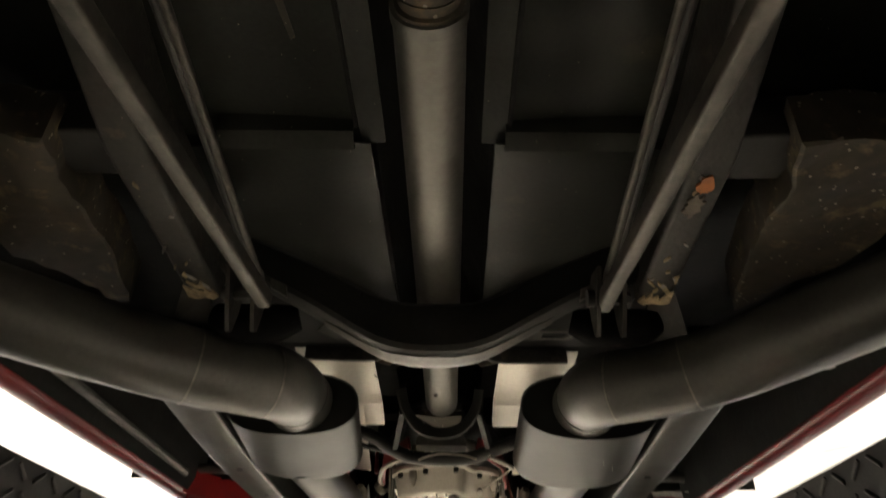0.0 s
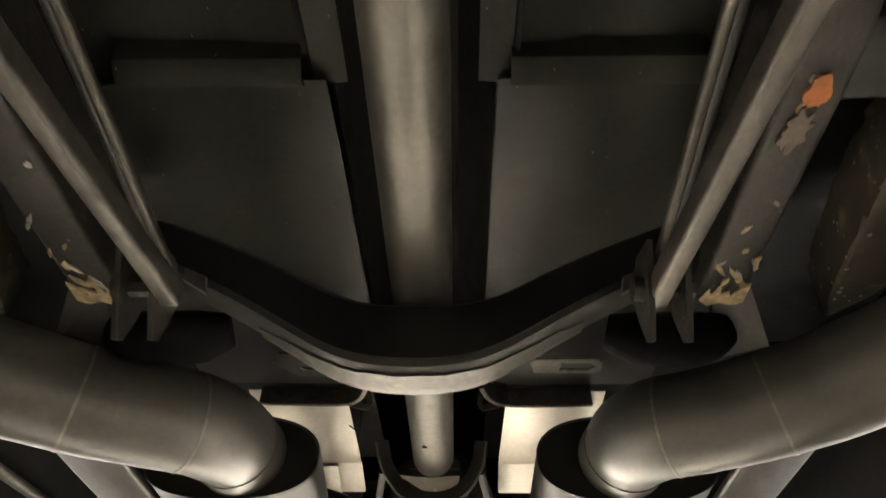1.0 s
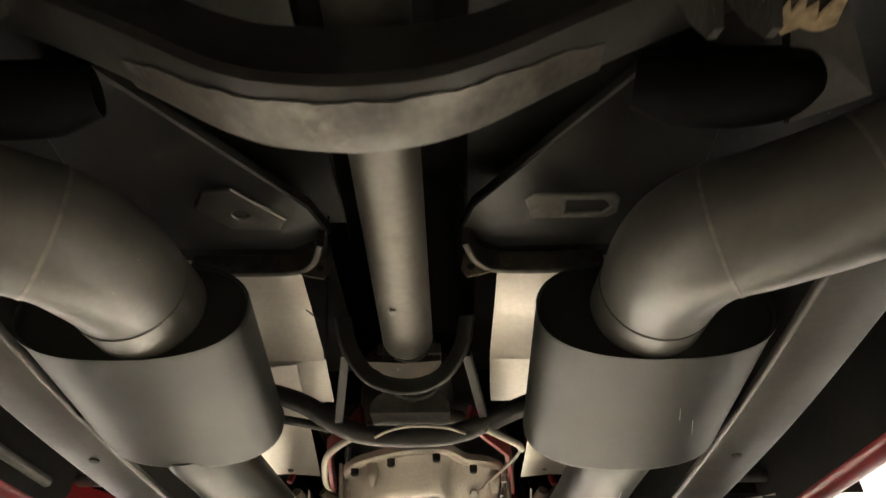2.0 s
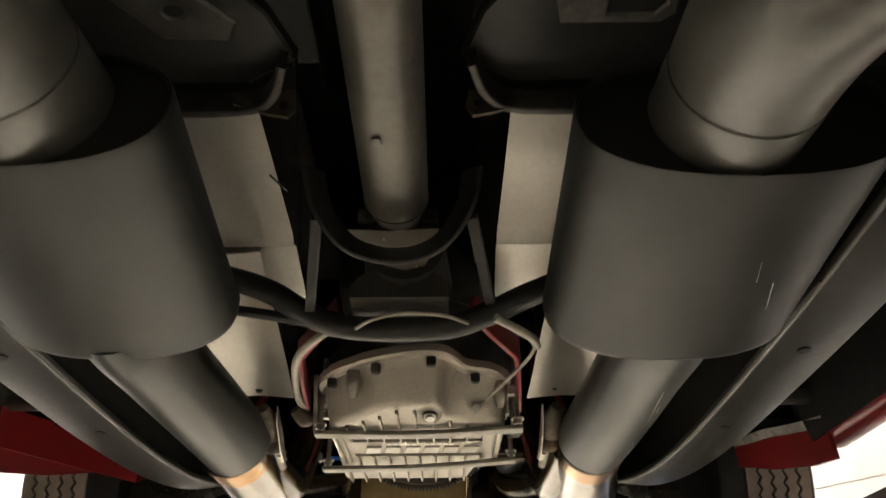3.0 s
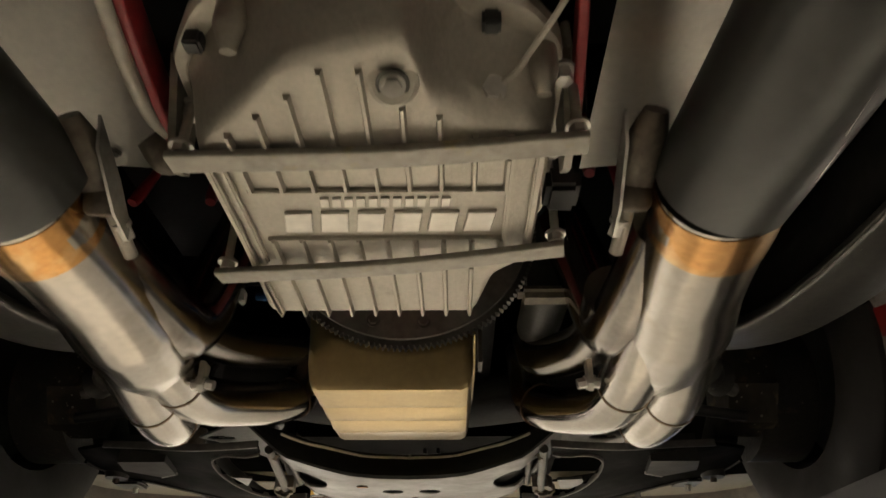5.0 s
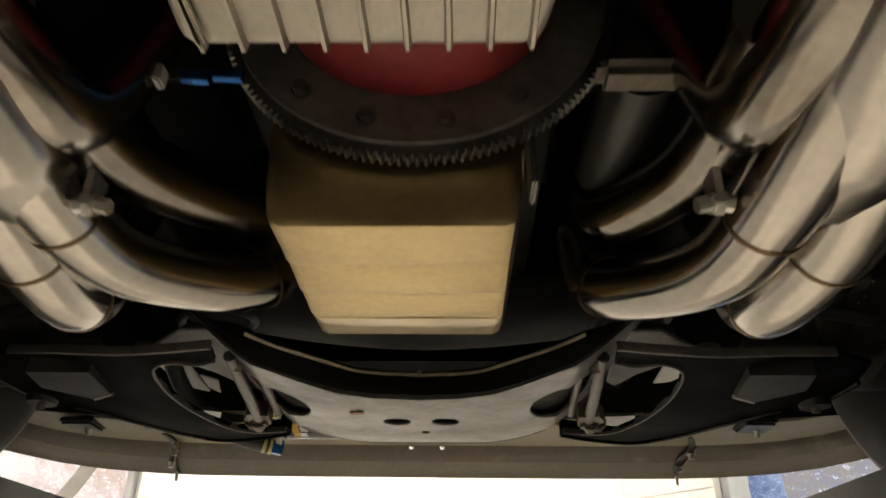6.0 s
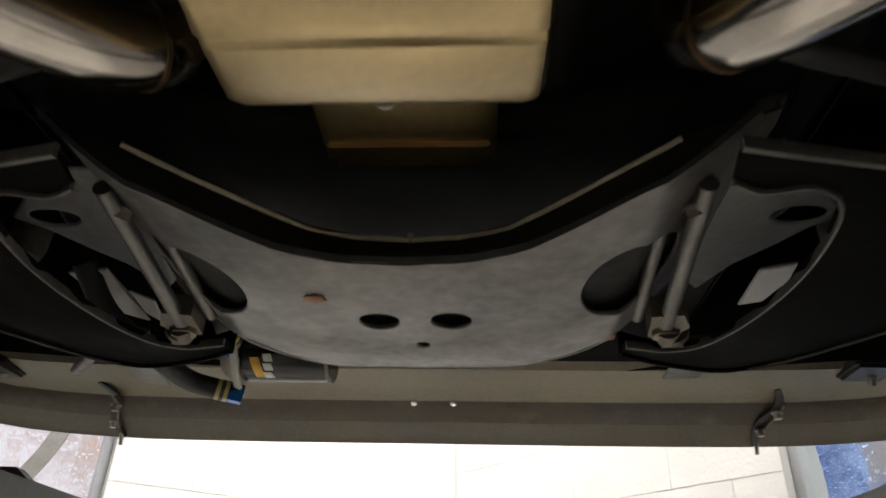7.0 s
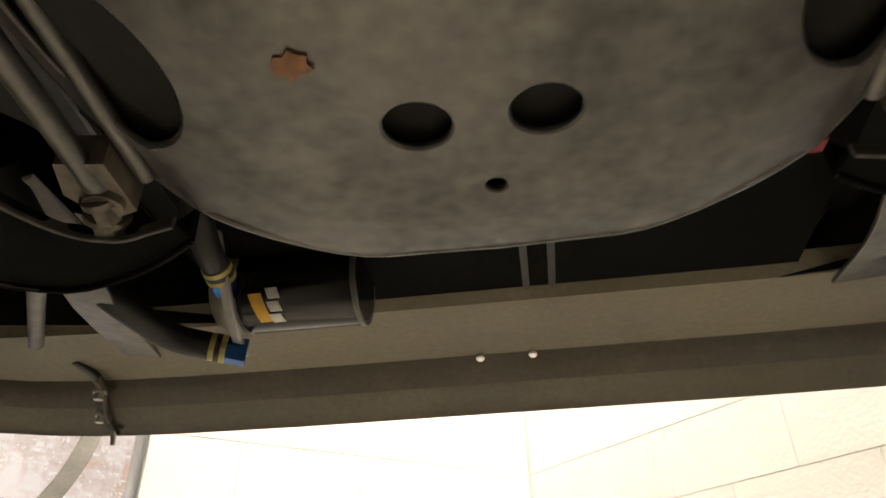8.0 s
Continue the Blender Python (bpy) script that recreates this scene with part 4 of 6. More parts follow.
def tailpipe(s):
    t = thing("tailpipe", "dark grey exhaust tailpipe bending out to the side", "exhaust pipe", (s * 0.5, 0.9, 1.72), "tailpipes")
    line, r = TAIL_LINES[s], 0.0625
    part("pipe", tube(line, r, n=40), TAIL_GREY, t)
    smooth_line = spline(line, 8)
    for k in (26, 39):
        q, w = smooth_line[k], (smooth_line[k + 1] - smooth_line[k - 1]).normalized()
        part("weld_bead", sweep([q - w * 0.0016, q + w * 0.0016], ring(r * 1.014, None, 40), None, 0), WELD_GREY, t)
    if s > 0:
        part("hanger_ring", tube([(0.62 + 0.018 * math.cos(a), 0.895, 1.79 + 0.010 * math.sin(a)) for a in (k * math.pi / 6 for k in range(12))], 0.004, n=8), BRASSY, t, "yellowed hanger ring")
    return t


both(tailpipe)


def front_pipe(s):
    t = thing("front_exhaust_pipe", "dark grey exhaust pipe between header and muffler", "exhaust pipe", (s * 0.3, 1.6, 1.68), "front exhaust pipes")
    line = [(0.322, 1.47, 1.778), (0.317, 1.55, 1.769), (0.304, 1.70, 1.754), (0.292, 1.824, 1.7455)] if s > 0 else [(-0.298, 1.48, 1.785), (-0.288, 1.55, 1.773), (-0.266, 1.70, 1.757), (-0.250, 1.824, 1.7455)]
    part("pipe", tube(line, 0.053, n=40, sizes=[1.06, 1.06, 1.0, 1.0, 1.0, 1.0]), PIPE_GREY, t)
    if s > 0:
        for x, y, dx, dy, r in ((0.325, 1.555, 0.002, 0.085, 0.0005), (0.331, 1.60, 0.003, 0.05, 0.0004), (0.322, 1.68, 0.001, 0.04, 0.0004), (0.328, 1.72, 0.0, 0.05, 0.0004)):
            z0, z1 = [1.769 - 0.10 * (v - 1.55) - math.sqrt(0.0537 ** 2 - (u - 0.317 + 0.105 * (v - 1.55)) ** 2) for u, v in ((x, y), (x + dx, y + dy))]
            part("scratch_mark", rod((x, y, z0), (x + dx, y + dy, z1), r, n=5), STEEL_BOLT, t, "bright thin scratch")
    cx = 0.015 + s * 0.219
    part("clamp_body", tube([(cx + s * 0.004, 1.785, 1.785), (cx, 1.81, 1.772), (cx - s * 0.002, 1.835, 1.760), (cx - s * 0.002, 1.865, 1.750)], 0.0155, n=16, sizes=[0.6, 1.0, 1.1, 0.85, 0.5]), GREASY, t, "pale lumpy clamp casting")
    part("clamp_boss", tube([(cx - s * 0.002, 1.838, 1.765), (cx - s * 0.004, 1.846, 1.742), (cx - s * 0.004, 1.849, 1.736)], 0.0125, n=16, sizes=[1, 1, 0.7]), GREASY, t, "rounded clamp boss")
    part("flange_bracket", loft([[(cx - s * (0.016 + dx), y, z) for y, z in ((1.79, 1.79), (1.80, 1.765), (1.845, 1.735), (1.875, 1.728), (1.872, 1.742), (1.84, 1.765))] for dx in (0, 0.0025)]), STEEL_BOLT, t, "bare steel clamp plate")
    part("clamp_bolt", bolt(cx - s * 0.012, 1.868, 1.742, 0.006, 0.016, (-s * 0.2, 1, -0.5)), STEEL_BOLT, t)
    part("clamp_stud", rod((cx - s * 0.006, 1.86, 1.748), (cx - s * 0.011, 1.90, 1.728), 0.006), CAST, t, "bright clamp stud")
    return t


both(front_pipe)


def header(s):
    t = thing("exhaust_header", "bare stainless exhaust header with four tubes and a collector", "exhaust header", (s * 0.28, 2.1, 1.69), "exhaust headers")

    def bulge(y):
        """How far the header at +x swings out along its length."""
        return 0.028 * min(1, max(0.25, (y - 1.74) / 0.3)) * min(1, max(0, (2.42 - y) / 0.17)) if s > 0 else 0.0

    def at(*points, share=1.0):
        return [(0.012 + s * x + share * bulge(y), y, z) for x, y, z in points]
    part("collector", tube(at((0.271, 1.82, 1.742), (0.272, 1.90, 1.742), (0.275, 1.98, 1.743), (0.282, 2.06, 1.744), (0.289, 2.13, 1.745), (0.295, 2.19, 1.746)), 0.050, n=40, sizes=[1, 1, 1.04, 1.16, 1.14, 0.95]), STEEL_BRUSHED, t, "wide polished collector")
    part("heat_band", tube(at((0.271, 1.824, 1.742), (0.272, 1.85, 1.742), (0.272, 1.878, 1.742)), 0.0506, n=40), HEAT_GOLD, t, "gold and orange heat-tinted band")
    r, e = 0.0335, (0.012 if s > 0 else 0.0)
    outer = at((0.285, 1.99, 1.735), (0.305, 2.12, 1.727), (0.325, 2.25, 1.718), (0.335, 2.34 + e, 1.716), (0.340, 2.385 + e, 1.730), (0.341, 2.405 + e, 1.765), (0.338, 2.41 + e, 1.83), (0.30, 2.42 + e, 1.93))
    if s > 0:
        low = [(0.298, 1.98, 1.748), (0.298, 2.13, 1.727), (0.295, 2.24, 1.720), (0.285, 2.30, 1.721), (0.262, 2.36, 1.735), (0.230, 2.42, 1.757), (0.212, 2.452, 1.78), (0.206, 2.465, 1.82), (0.20, 2.47, 1.95)]
        up = [(0.258, 2.06, 1.772), (0.266, 2.16, 1.782), (0.262, 2.24, 1.79), (0.243, 2.31, 1.803), (0.217, 2.365, 1.82), (0.207, 2.385, 1.85), (0.20, 2.39, 1.95)]
    else:
        low = [(-0.262, 1.98, 1.748), (-0.264, 2.13, 1.733), (-0.27, 2.25, 1.732), (-0.262, 2.33, 1.741), (-0.235, 2.40, 1.760), (-0.195, 2.46, 1.783), (-0.172, 2.488, 1.808), (-0.16, 2.50, 1.86), (-0.15, 2.50, 1.95)]
        up = [(-0.24, 2.05, 1.772), (-0.248, 2.15, 1.785), (-0.245, 2.24, 1.80), (-0.225, 2.33, 1.825), (-0.195, 2.41, 1.855), (-0.18, 2.445, 1.88), (-0.17, 2.455, 1.95)]
    short = at((0.258, 1.90, 1.757), (0.252, 1.99, 1.752), (0.246, 2.07, 1.752), (0.243, 2.125, 1.760), (0.238, 2.15, 1.79), (0.227, 2.16, 1.85), (0.20, 2.165, 1.95), share=0.45)
    part("outer_tube", tube(outer, r, n=28), STEEL_BRUSHED, t, "polished header tube turning up")
    part("lower_tube", tube(low, r, n=28), STEEL_BRUSHED, t, "polished header tube bending inward")
    part("upper_tube", tube(up, r * 0.95, n=28), STEEL_SHADED, t, "header tube bending inward, darkened for the dark it reflects")
    part("short_tube", tube(short, r * 1.05, n=28), STEEL_SHADED, t, "short header tube turning up")
    for line, k in ((outer, 17), (low, 14), (low, 45), (short, 24), (outer, 29)):
        line = spline(line, 8)
        q, w = line[k], (line[k + 1] - line[k - 1]).normalized()
        part("weld_bead", sweep([q - w * 0.0018, q + w * 0.0018], ring(r * 1.03, None, 28), None, 0), HEAT_BROWN, t)
    x = 0.012 + s * 0.236
    part("tab", loft([[(x + dx, y, z) for y, z in ((2.178, 1.742), (2.18, 1.712), (2.188, 1.705), (2.197, 1.712), (2.20, 1.742))] for dx in (-0.003, 0.003)]), STEEL_BOLT, t, "small bolt tab")
    part("tab_bolt", bolt(x - s * 0.003, 2.188, 1.716, 0.0065, 0.013, (-s, 0, -0.2)), STEEL_BOLT, t)
    part("tab_nut", bolt(x + s * 0.003, 2.188, 1.716, 0.0065, 0.009, (s, 0, -0.2)), STEEL_BOLT, t)
    return t


both(header)


def heat_shield(s):
    t = thing("heat_shield", "bare aluminium heat shield sheet above the muffler", "heat shield", (s * 0.25, 1.65, 1.9), "heat shields")
    part("rear_sheet", sheet([[(s * (x + f), y, z) for x in (0.0, 0.05, 0.11, 0.18)] for y, z, f in ((1.362, 2.003, 0.150), (1.48, 1.984, 0.147), (1.58, 1.962, 0.143), (1.592, 1.952, 0.143), (1.604, 1.960, 0.143), (1.70, 1.946, 0.146), (1.75, 1.944, 0.149))], 0.0015), ALU, t)
    edge = ((1.58, 1.945, 0.235), (1.70, 1.925, 0.228), (1.85, 1.895, 0.221), (1.960, 1.868, 0.215)) if s > 0 else ((1.60, 1.945, 0.192), (1.70, 1.925, 0.194), (1.85, 1.895, 0.198), (1.962, 1.873, 0.203))
    part("front_sheet", sheet([[(s * (x + f), y, z + 0.003 * math.sin(40 * x + 9 * y)) for x in (0.0, 0.03, 0.06, 0.09, 0.12, 0.16)] for y, z, f in edge], 0.0015), ALU, t)
    if s < 0:
        part("scratch", flat([(-0.155, 1.47), (-0.153, 1.468), (-0.137, 1.503), (-0.138, 1.506)], 1.978, 1.9795, 0), HOSE_BLACK, t, "dark scratch in the sheet")
    part("sheet_rivet", bolt(s * 0.262, 1.94, 1.876, 0.005, 0.004), STEEL_DARK, t)
    return t


both(heat_shield)


def trans_crossmember():
    t = thing("transmission_crossmember", "black bent tube crossmember carrying the transmission", "crossmember", (0, 1.5, 1.78))
    part("tube", tube([(-0.42, 1.50, 1.875), (-0.28, 1.52, 1.875), (-0.2, 1.537, 1.864), (-0.15, 1.542, 1.847), (-0.11, 1.549, 1.824), (-0.06, 1.554, 1.805), (0.018, 1.556, 1.800), (0.08, 1.553, 1.804), (0.13, 1.541, 1.817), (0.18, 1.522, 1.832), (0.25, 1.515, 1.852), (0.44, 1.50, 1.87)], 0.0155, n=20), BLACK_PAINT, t)
    for s in (1, -1):
        part("upright", sweep([(0.013 + s * 0.087, 1.412, 1.869), (0.015 + s * 0.113, 1.541, 1.82)], rect(0.013, 0.012, 0.002), None, 0), BLACK_PAINT, t, "flat upright strap")
    part("shaft_loop", sweep([(-0.078, 1.385, 1.915), (-0.066, 1.40, 1.872), (-0.035, 1.418, 1.836), (0.016, 1.424, 1.824), (0.062, 1.418, 1.836), (0.092, 1.40, 1.872), (0.102, 1.385, 1.915)], rect(0.006, 0.034, 0.002), None, 6), BLACK_PAINT, t, "driveshaft safety loop")
    part("lower_brace", tube([(-0.36, 1.575, 1.86), (-0.2, 1.572, 1.838), (-0.10, 1.562, 1.815)], 0.007, n=10), BLACK_PAINT, t)
    part("cable", tube([(-0.040, 1.538, 1.793), (-0.022, 1.529, 1.799), (0.008, 1.522, 1.804), (0.040, 1.521, 1.804), (0.072, 1.525, 1.802), (0.098, 1.534, 1.797)], 0.0024, n=10), CABLE_WHITE, t, "pale cable across")
    return t


trans_crossmember()


# ---------------------------------------------------------------- transmission
# the pan's flange and, point for point, the edge of its floor
PAN_FLANGE = [(-0.120, 1.75), (-0.092, 1.707), (-0.042, 1.668), (0.007, 1.647), (0.045, 1.641), (0.070, 1.647), (0.086, 1.672), (0.099, 1.697), (0.135, 1.706), (0.163, 1.738), (0.172, 1.80), (0.172, 1.955), (0.134, 1.99), (0.118, 2.077), (-0.125, 2.077), (-0.128, 1.91)]
PAN_FLOOR = [(-0.103, 1.782), (-0.069, 1.752), (-0.025, 1.706), (0.018, 1.690), (0.054, 1.683), (0.063, 1.700), (0.072, 1.738), (0.096, 1.757), (0.128, 1.764), (0.150, 1.772), (0.157, 1.81), (0.155, 1.952), (0.122, 1.985), (0.106, 2.067), (-0.114, 2.065), (-0.108, 1.92)]


def pan_mesh():
    def rounded(loop):
        n, out = len(loop), []
        for k in range(n):
            a, b, c = Vector(loop[k - 1]), Vector(loop[k]), Vector(loop[(k + 1) % n])
            r = min(0.012, (a - b).length * 0.45, (c - b).length * 0.45)
            p, q = b + (a - b).normalized() * r, b + (c - b).normalized() * r
            out += [p * (1 - f) ** 2 + b * 2 * f * (1 - f) + q * f ** 2 for f in (0, 0.33, 0.67, 1)]
        return out
    outer, inner = rounded(PAN_FLANGE), rounded(PAN_FLOOR)

    def level(f, z):
        return [(*(a + (b - a) * f), z) for a, b in zip(outer, inner)]
    mid = Vector((0.02, 1.88))

    def floor(d, z):
        return [(*(b + (mid - b).normalized() * d), z) for b in inner]
    return loft([level(-0.05, 1.822), level(-0.05, 1.811), level(0.02, 1.8075), level(0.30, 1.8075), level(0.36, 1.809), level(0.46, 1.803), level(0.55, 1.797), level(0.88, 1.762), floor(-0.001, 1.757), floor(0.003, 1.7535), floor(0.008, 1.752)])


def transmission():
    t = thing("transmission", "automatic transmission with a cast aluminium pan", "transmission", (0.02, 1.8, 1.73))
    part("case", loft([[(0.02 + w * math.cos(a), y, z + h * math.sin(a)) for a in (2 * math.pi * k / 24 for k in range(24))] for y, w, h, z in ((1.50, 0.05, 0.05, 1.89), (1.60, 0.06, 0.06, 1.89), (1.63, 0.10, 0.07, 1.92), (1.9, 0.14, 0.1, 1.93), (2.09, 0.2, 0.13, 1.96))]), BLACK_PAINT, t, "oily dark cast case")
    part("mount", loft([[(x0, y, z), (x1, y, z), (x1, y + 0.05, z), (x0, y + 0.05, z)] for x0, x1, y, z in ((-0.046, 0.074, 1.512, 1.822), (-0.046, 0.074, 1.510, 1.836), (-0.036, 0.064, 1.508, 1.848), (-0.02, 0.05, 1.506, 1.856))]), RUSTY_BLACK, t, "dirty rubber mount block")
    part("tail_housing", loft([[(x0, y, z), (0.5 * (x0 + x1), y - 0.004, z - 0.006), (x1, y, z), (x1, y + 0.012, z + 0.02), (x0, y + 0.012, z + 0.02)] for x0, x1, y, z in ((-0.048, 0.062, 1.440, 1.872), (-0.030, 0.060, 1.456, 1.864), (-0.012, 0.054, 1.476, 1.860), (0.0, 0.044, 1.504, 1.858), (0.006, 0.036, 1.53, 1.856))]), DIRTY, t, "brown stained tail housing")
    part("tail_rib", box(-0.012, 0.045, 1.56, 1.63, 1.815, 1.85, 0.008), STEEL_DARK, t, "cast tail rib")
    part("tail_boss", tube([(-0.005, 1.60, 1.85), (-0.005, 1.60, 1.83), (-0.005, 1.60, 1.822)], 0.022, n=20, sizes=[1, 1, 0.8]), STEEL_DARK, t)
    part("valve_rib", tube([(0.065, 1.60, 1.855), (0.09, 1.605, 1.845), (0.115, 1.62, 1.85)], 0.016, n=14, sizes=[0.8, 1.1, 0.7]), STEEL_DARK, t)
    part("case_lug", box(-0.062, -0.03, 1.60, 1.62, 1.825, 1.85, 0.004), GREASY, t, "bare case lug")
    pan = part("pan", pan_mesh(), CAST, t, "ribbed cast aluminium deep pan")
    for x, y in ((-0.096, 1.730), (-0.028, 1.679), (0.050, 1.657), (0.112, 1.716)):
        part("pan_bolt", box(x - 0.0065, x + 0.0065, y - 0.0065, y + 0.0065, 1.795, 1.81, 0.002), BLACK_PAINT, pan, "black pan bolt")
    for x, y in ((-0.122, 1.80), (-0.122, 1.86), (0.167, 1.765), (0.168, 1.85)):
        part("pan_bolt", bolt(x, y, 1.808, 0.007, 0.014), STEEL_BOLT, pan)
    for x, y in ((-0.062, 1.692), (0.15, 1.735)):
        part("pan_boss", tube([(x, y + 0.012, 1.812), (x, y + 0.014, 1.79), (x, y + 0.02, 1.772)], 0.011, n=14, sizes=[1, 1, 0.5]), CAST, pan)
    for k in range(10):
        x = -0.101 + 0.0253 * k
        back = 1.79 - 0.75 * (x + 0.104) if x < -0.025 else 1.708 if x < 0.055 else 1.752 if x < 0.08 else 1.772
        spans = [(back, 1.785), (1.797, 1.836), (1.911, 1.955), (1.962, 2.064)]
        if abs(x - 0.046) < 0.02:
            spans[0] = (1.742, 1.785)
        for y0, y1 in spans:
            if (x > 0.11 and y0 > 1.94) or (x > 0.13) or (x < -0.09 and y0 < 1.95):
                continue
            part("rib", loft([[(x + dx, y, z) for dx, z in ((-0.0028, 1.753), (-0.0012, 1.7465), (0.0012, 1.7465), (0.0028, 1.753))] for y in (y0, y1)]), CAST, pan)
    for x0, x1, y0, y1 in ((-0.104, -0.098, 1.80, 2.06), (-0.092, -0.0875, 1.80, 1.95), (0.127, 0.131, 1.785, 1.945), (0.147, 0.153, 1.785, 1.945)):
        part("side_rib", box(x0, x1, y0, y1, 1.7465, 1.753, 0.0015), CAST, pan)
    for x0, x1, y0, y1 in ((-0.080, 0.127, 1.836, 1.839), (-0.080, 0.127, 1.908, 1.911)):
        part("frame_rib", box(x0, x1, y0, y1, 1.748, 1.753, 0.001), CAST, pan)
    # raised maker's mark, as plain slanted bars; paler than CAST to paint their reflection
    for k in range(6):
        x = 0.121 - 0.0308 * k
        part("mark_bar", flat([(x - 0.004, 1.897), (x - 0.028, 1.897), (x - 0.0235, 1.868), (x, 1.868)], 1.7485, 1.7525, 0.0008), CAST_GLINT, pan, "raised plain mark, paler for the light it reflects")
    for k in range(11):
        x = 0.083 - 0.0099 * k
        part("mark_bar", flat([(x - 0.001, 1.8605), (x - 0.0082, 1.8605), (x - 0.0072, 1.8485), (x, 1.8485)], 1.7495, 1.7525, 0.0004), CAST_GLINT, pan, "raised plain mark, paler for the light it reflects")
    plug = part("drain_boss", tube([(0.047, 1.722, 1.756), (0.047, 1.718, 1.749), (0.047, 1.717, 1.7475)], 0.0165, smooth=1, n=28, sizes=[1.08, 1, 0.85]), CAST, pan)
    part("plug_washer", tube([(0.047, 1.717, 1.7475), (0.047, 1.7165, 1.7455)], 0.011, smooth=1, n=24), STEEL_DARK, plug, "dark plug washer")
    part("drain_plug", bolt(0.047, 1.7165, 1.7455, 0.0065, 0.005, (0, -0.3, -1)), STEEL_BOLT, plug, "bright drain plug")
    for ends in (((-0.126, 1.796, 1.748), (0.03, 1.786, 1.743), (0.182, 1.778, 1.748)), ((-0.138, 1.962, 1.742), (0.03, 1.938, 1.737), (0.182, 1.916, 1.742))):
        part("support_strap", sweep(ends, rect(0.021, 0.007, 0.002), None, 6), BRASSY, t, "flat steel support strap with yellowed wear")
        for x, y, z in (ends[0], ends[2]):
            x -= 0.006 if x > 0 else -0.006
            part("strap_rod", rod((x, y, z + 0.003), (x, y, 1.87), 0.004), STEEL_BOLT, t, "threaded rod")
            part("nut", bolt(x, y, z + 0.016, 0.007, 0.009), STEEL_BOLT, t)
    for s in (1, -1):
        x = 0.022 + s * 0.150
        part("side_bracket", loft([[(x + dx, y, z) for y, z in ((1.765, 1.83), (1.80, 1.755), (1.815, 1.752), (1.83, 1.76), (1.82, 1.83))] for dx in (-0.003, 0.003)]), BRASSY, t, "flat bare side bracket")
    part("wire_box", box(0.165, 0.195, 1.87, 1.91, 1.775, 1.80, 0.005), HOSE_BLACK, t, "black connector block")
    part("temperature_fitting", bolt(0.113, 1.752, 1.775, 0.0075, 0.018, (0, -0.8, -0.6)), STEEL_BOLT, t, "bright sender fitting")
    return t


transmission()


def red_strap(s):
    x = 0.018 + s * 0.17
    line = [(x - s * 0.085, 1.575, 1.845), (x - s * 0.055, 1.61, 1.83), (x - s * 0.02, 1.66, 1.822), (x - s * 0.012, 1.72, 1.82), (x, 1.85, 1.815)]
    return solid("red_bracket", sweep(line, rect(0.008, 0.034, 0.002), None, 0), RED_DULL, "red painted steel bracket beside the transmission", "bracket", "red brackets")


both(red_strap)
solid("pale_cable", tube([(-0.05, 1.545, 1.812), (-0.073, 1.562, 1.805), (-0.103, 1.590, 1.80), (-0.132, 1.645, 1.80), (-0.15, 1.736, 1.80), (-0.155, 1.80, 1.80), (-0.15, 1.835, 1.805)], 0.0055, n=12), CABLE_WHITE, "pale sheathed cable looping beside the transmission", "cable", "cables")
solid("cable_end", tube([(-0.168, 1.83, 1.80), (-0.155, 1.845, 1.79), (-0.14, 1.852, 1.795)], 0.014, n=14, sizes=[0.7, 1, 0.6]), GREASY, "dull lumpy cable end fitting", "fitting")
solid("pale_cable", tube([(0.13, 1.525, 1.80), (0.155, 1.54, 1.793), (0.178, 1.563, 1.79), (0.186, 1.585, 1.79)], 0.0055, n=12), CABLE_WHITE, "pale sheathed cable bending round the crossmember", "cable", "cables")
solid("sender_wire", tube([(0.186, 1.583, 1.792), (0.178, 1.625, 1.79), (0.155, 1.69, 1.787), (0.136, 1.728, 1.782), (0.128, 1.738, 1.776), (0.113, 1.748, 1.772)], 0.0024, n=8), CABLE_WHITE, "thin pale wire running to the transmission pan", "cable", "cables")
for x, y, z, d in ((-0.286, 2.038, 1.88, 0.012), (-0.195, 2.038, 1.88, -0.004), (0.232, 1.99, 1.88, 0.004), (0.297, 2.065, 1.88, -0.01)):
    solid("spark_plug_boot", tube([(x, y, z), (x + d * 0.3, y + 0.004, z + 0.014), (x + d, y + 0.012, z + 0.05), (x + d * 1.5, y + 0.02, z + 0.10)], 0.0075, n=12, sizes=[0.8, 1, 0.75, 0.6]), RED_DULL, "short red ignition boot tucked beside the header", "boot", "red boots")
for k, (x, y) in enumerate(((-0.21, 2.168), (-0.155, 2.165), (-0.128, 2.163))):
    solid("blue_fitting", rod((x - 0.011, y, 1.823), (x + 0.012, y, 1.821), 0.0058, n=6), BLUE_ANODISED, "small blue anodised line fitting beside the engine", "fitting", "blue fittings")
for x in (-0.235, -0.182):
    solid("white_clip", box(x - 0.004, x + 0.003, 2.155, 2.17, 1.812, 1.830, 0.002), PALE_GREY, "small pale clip beside the engine", "clip", "clips")


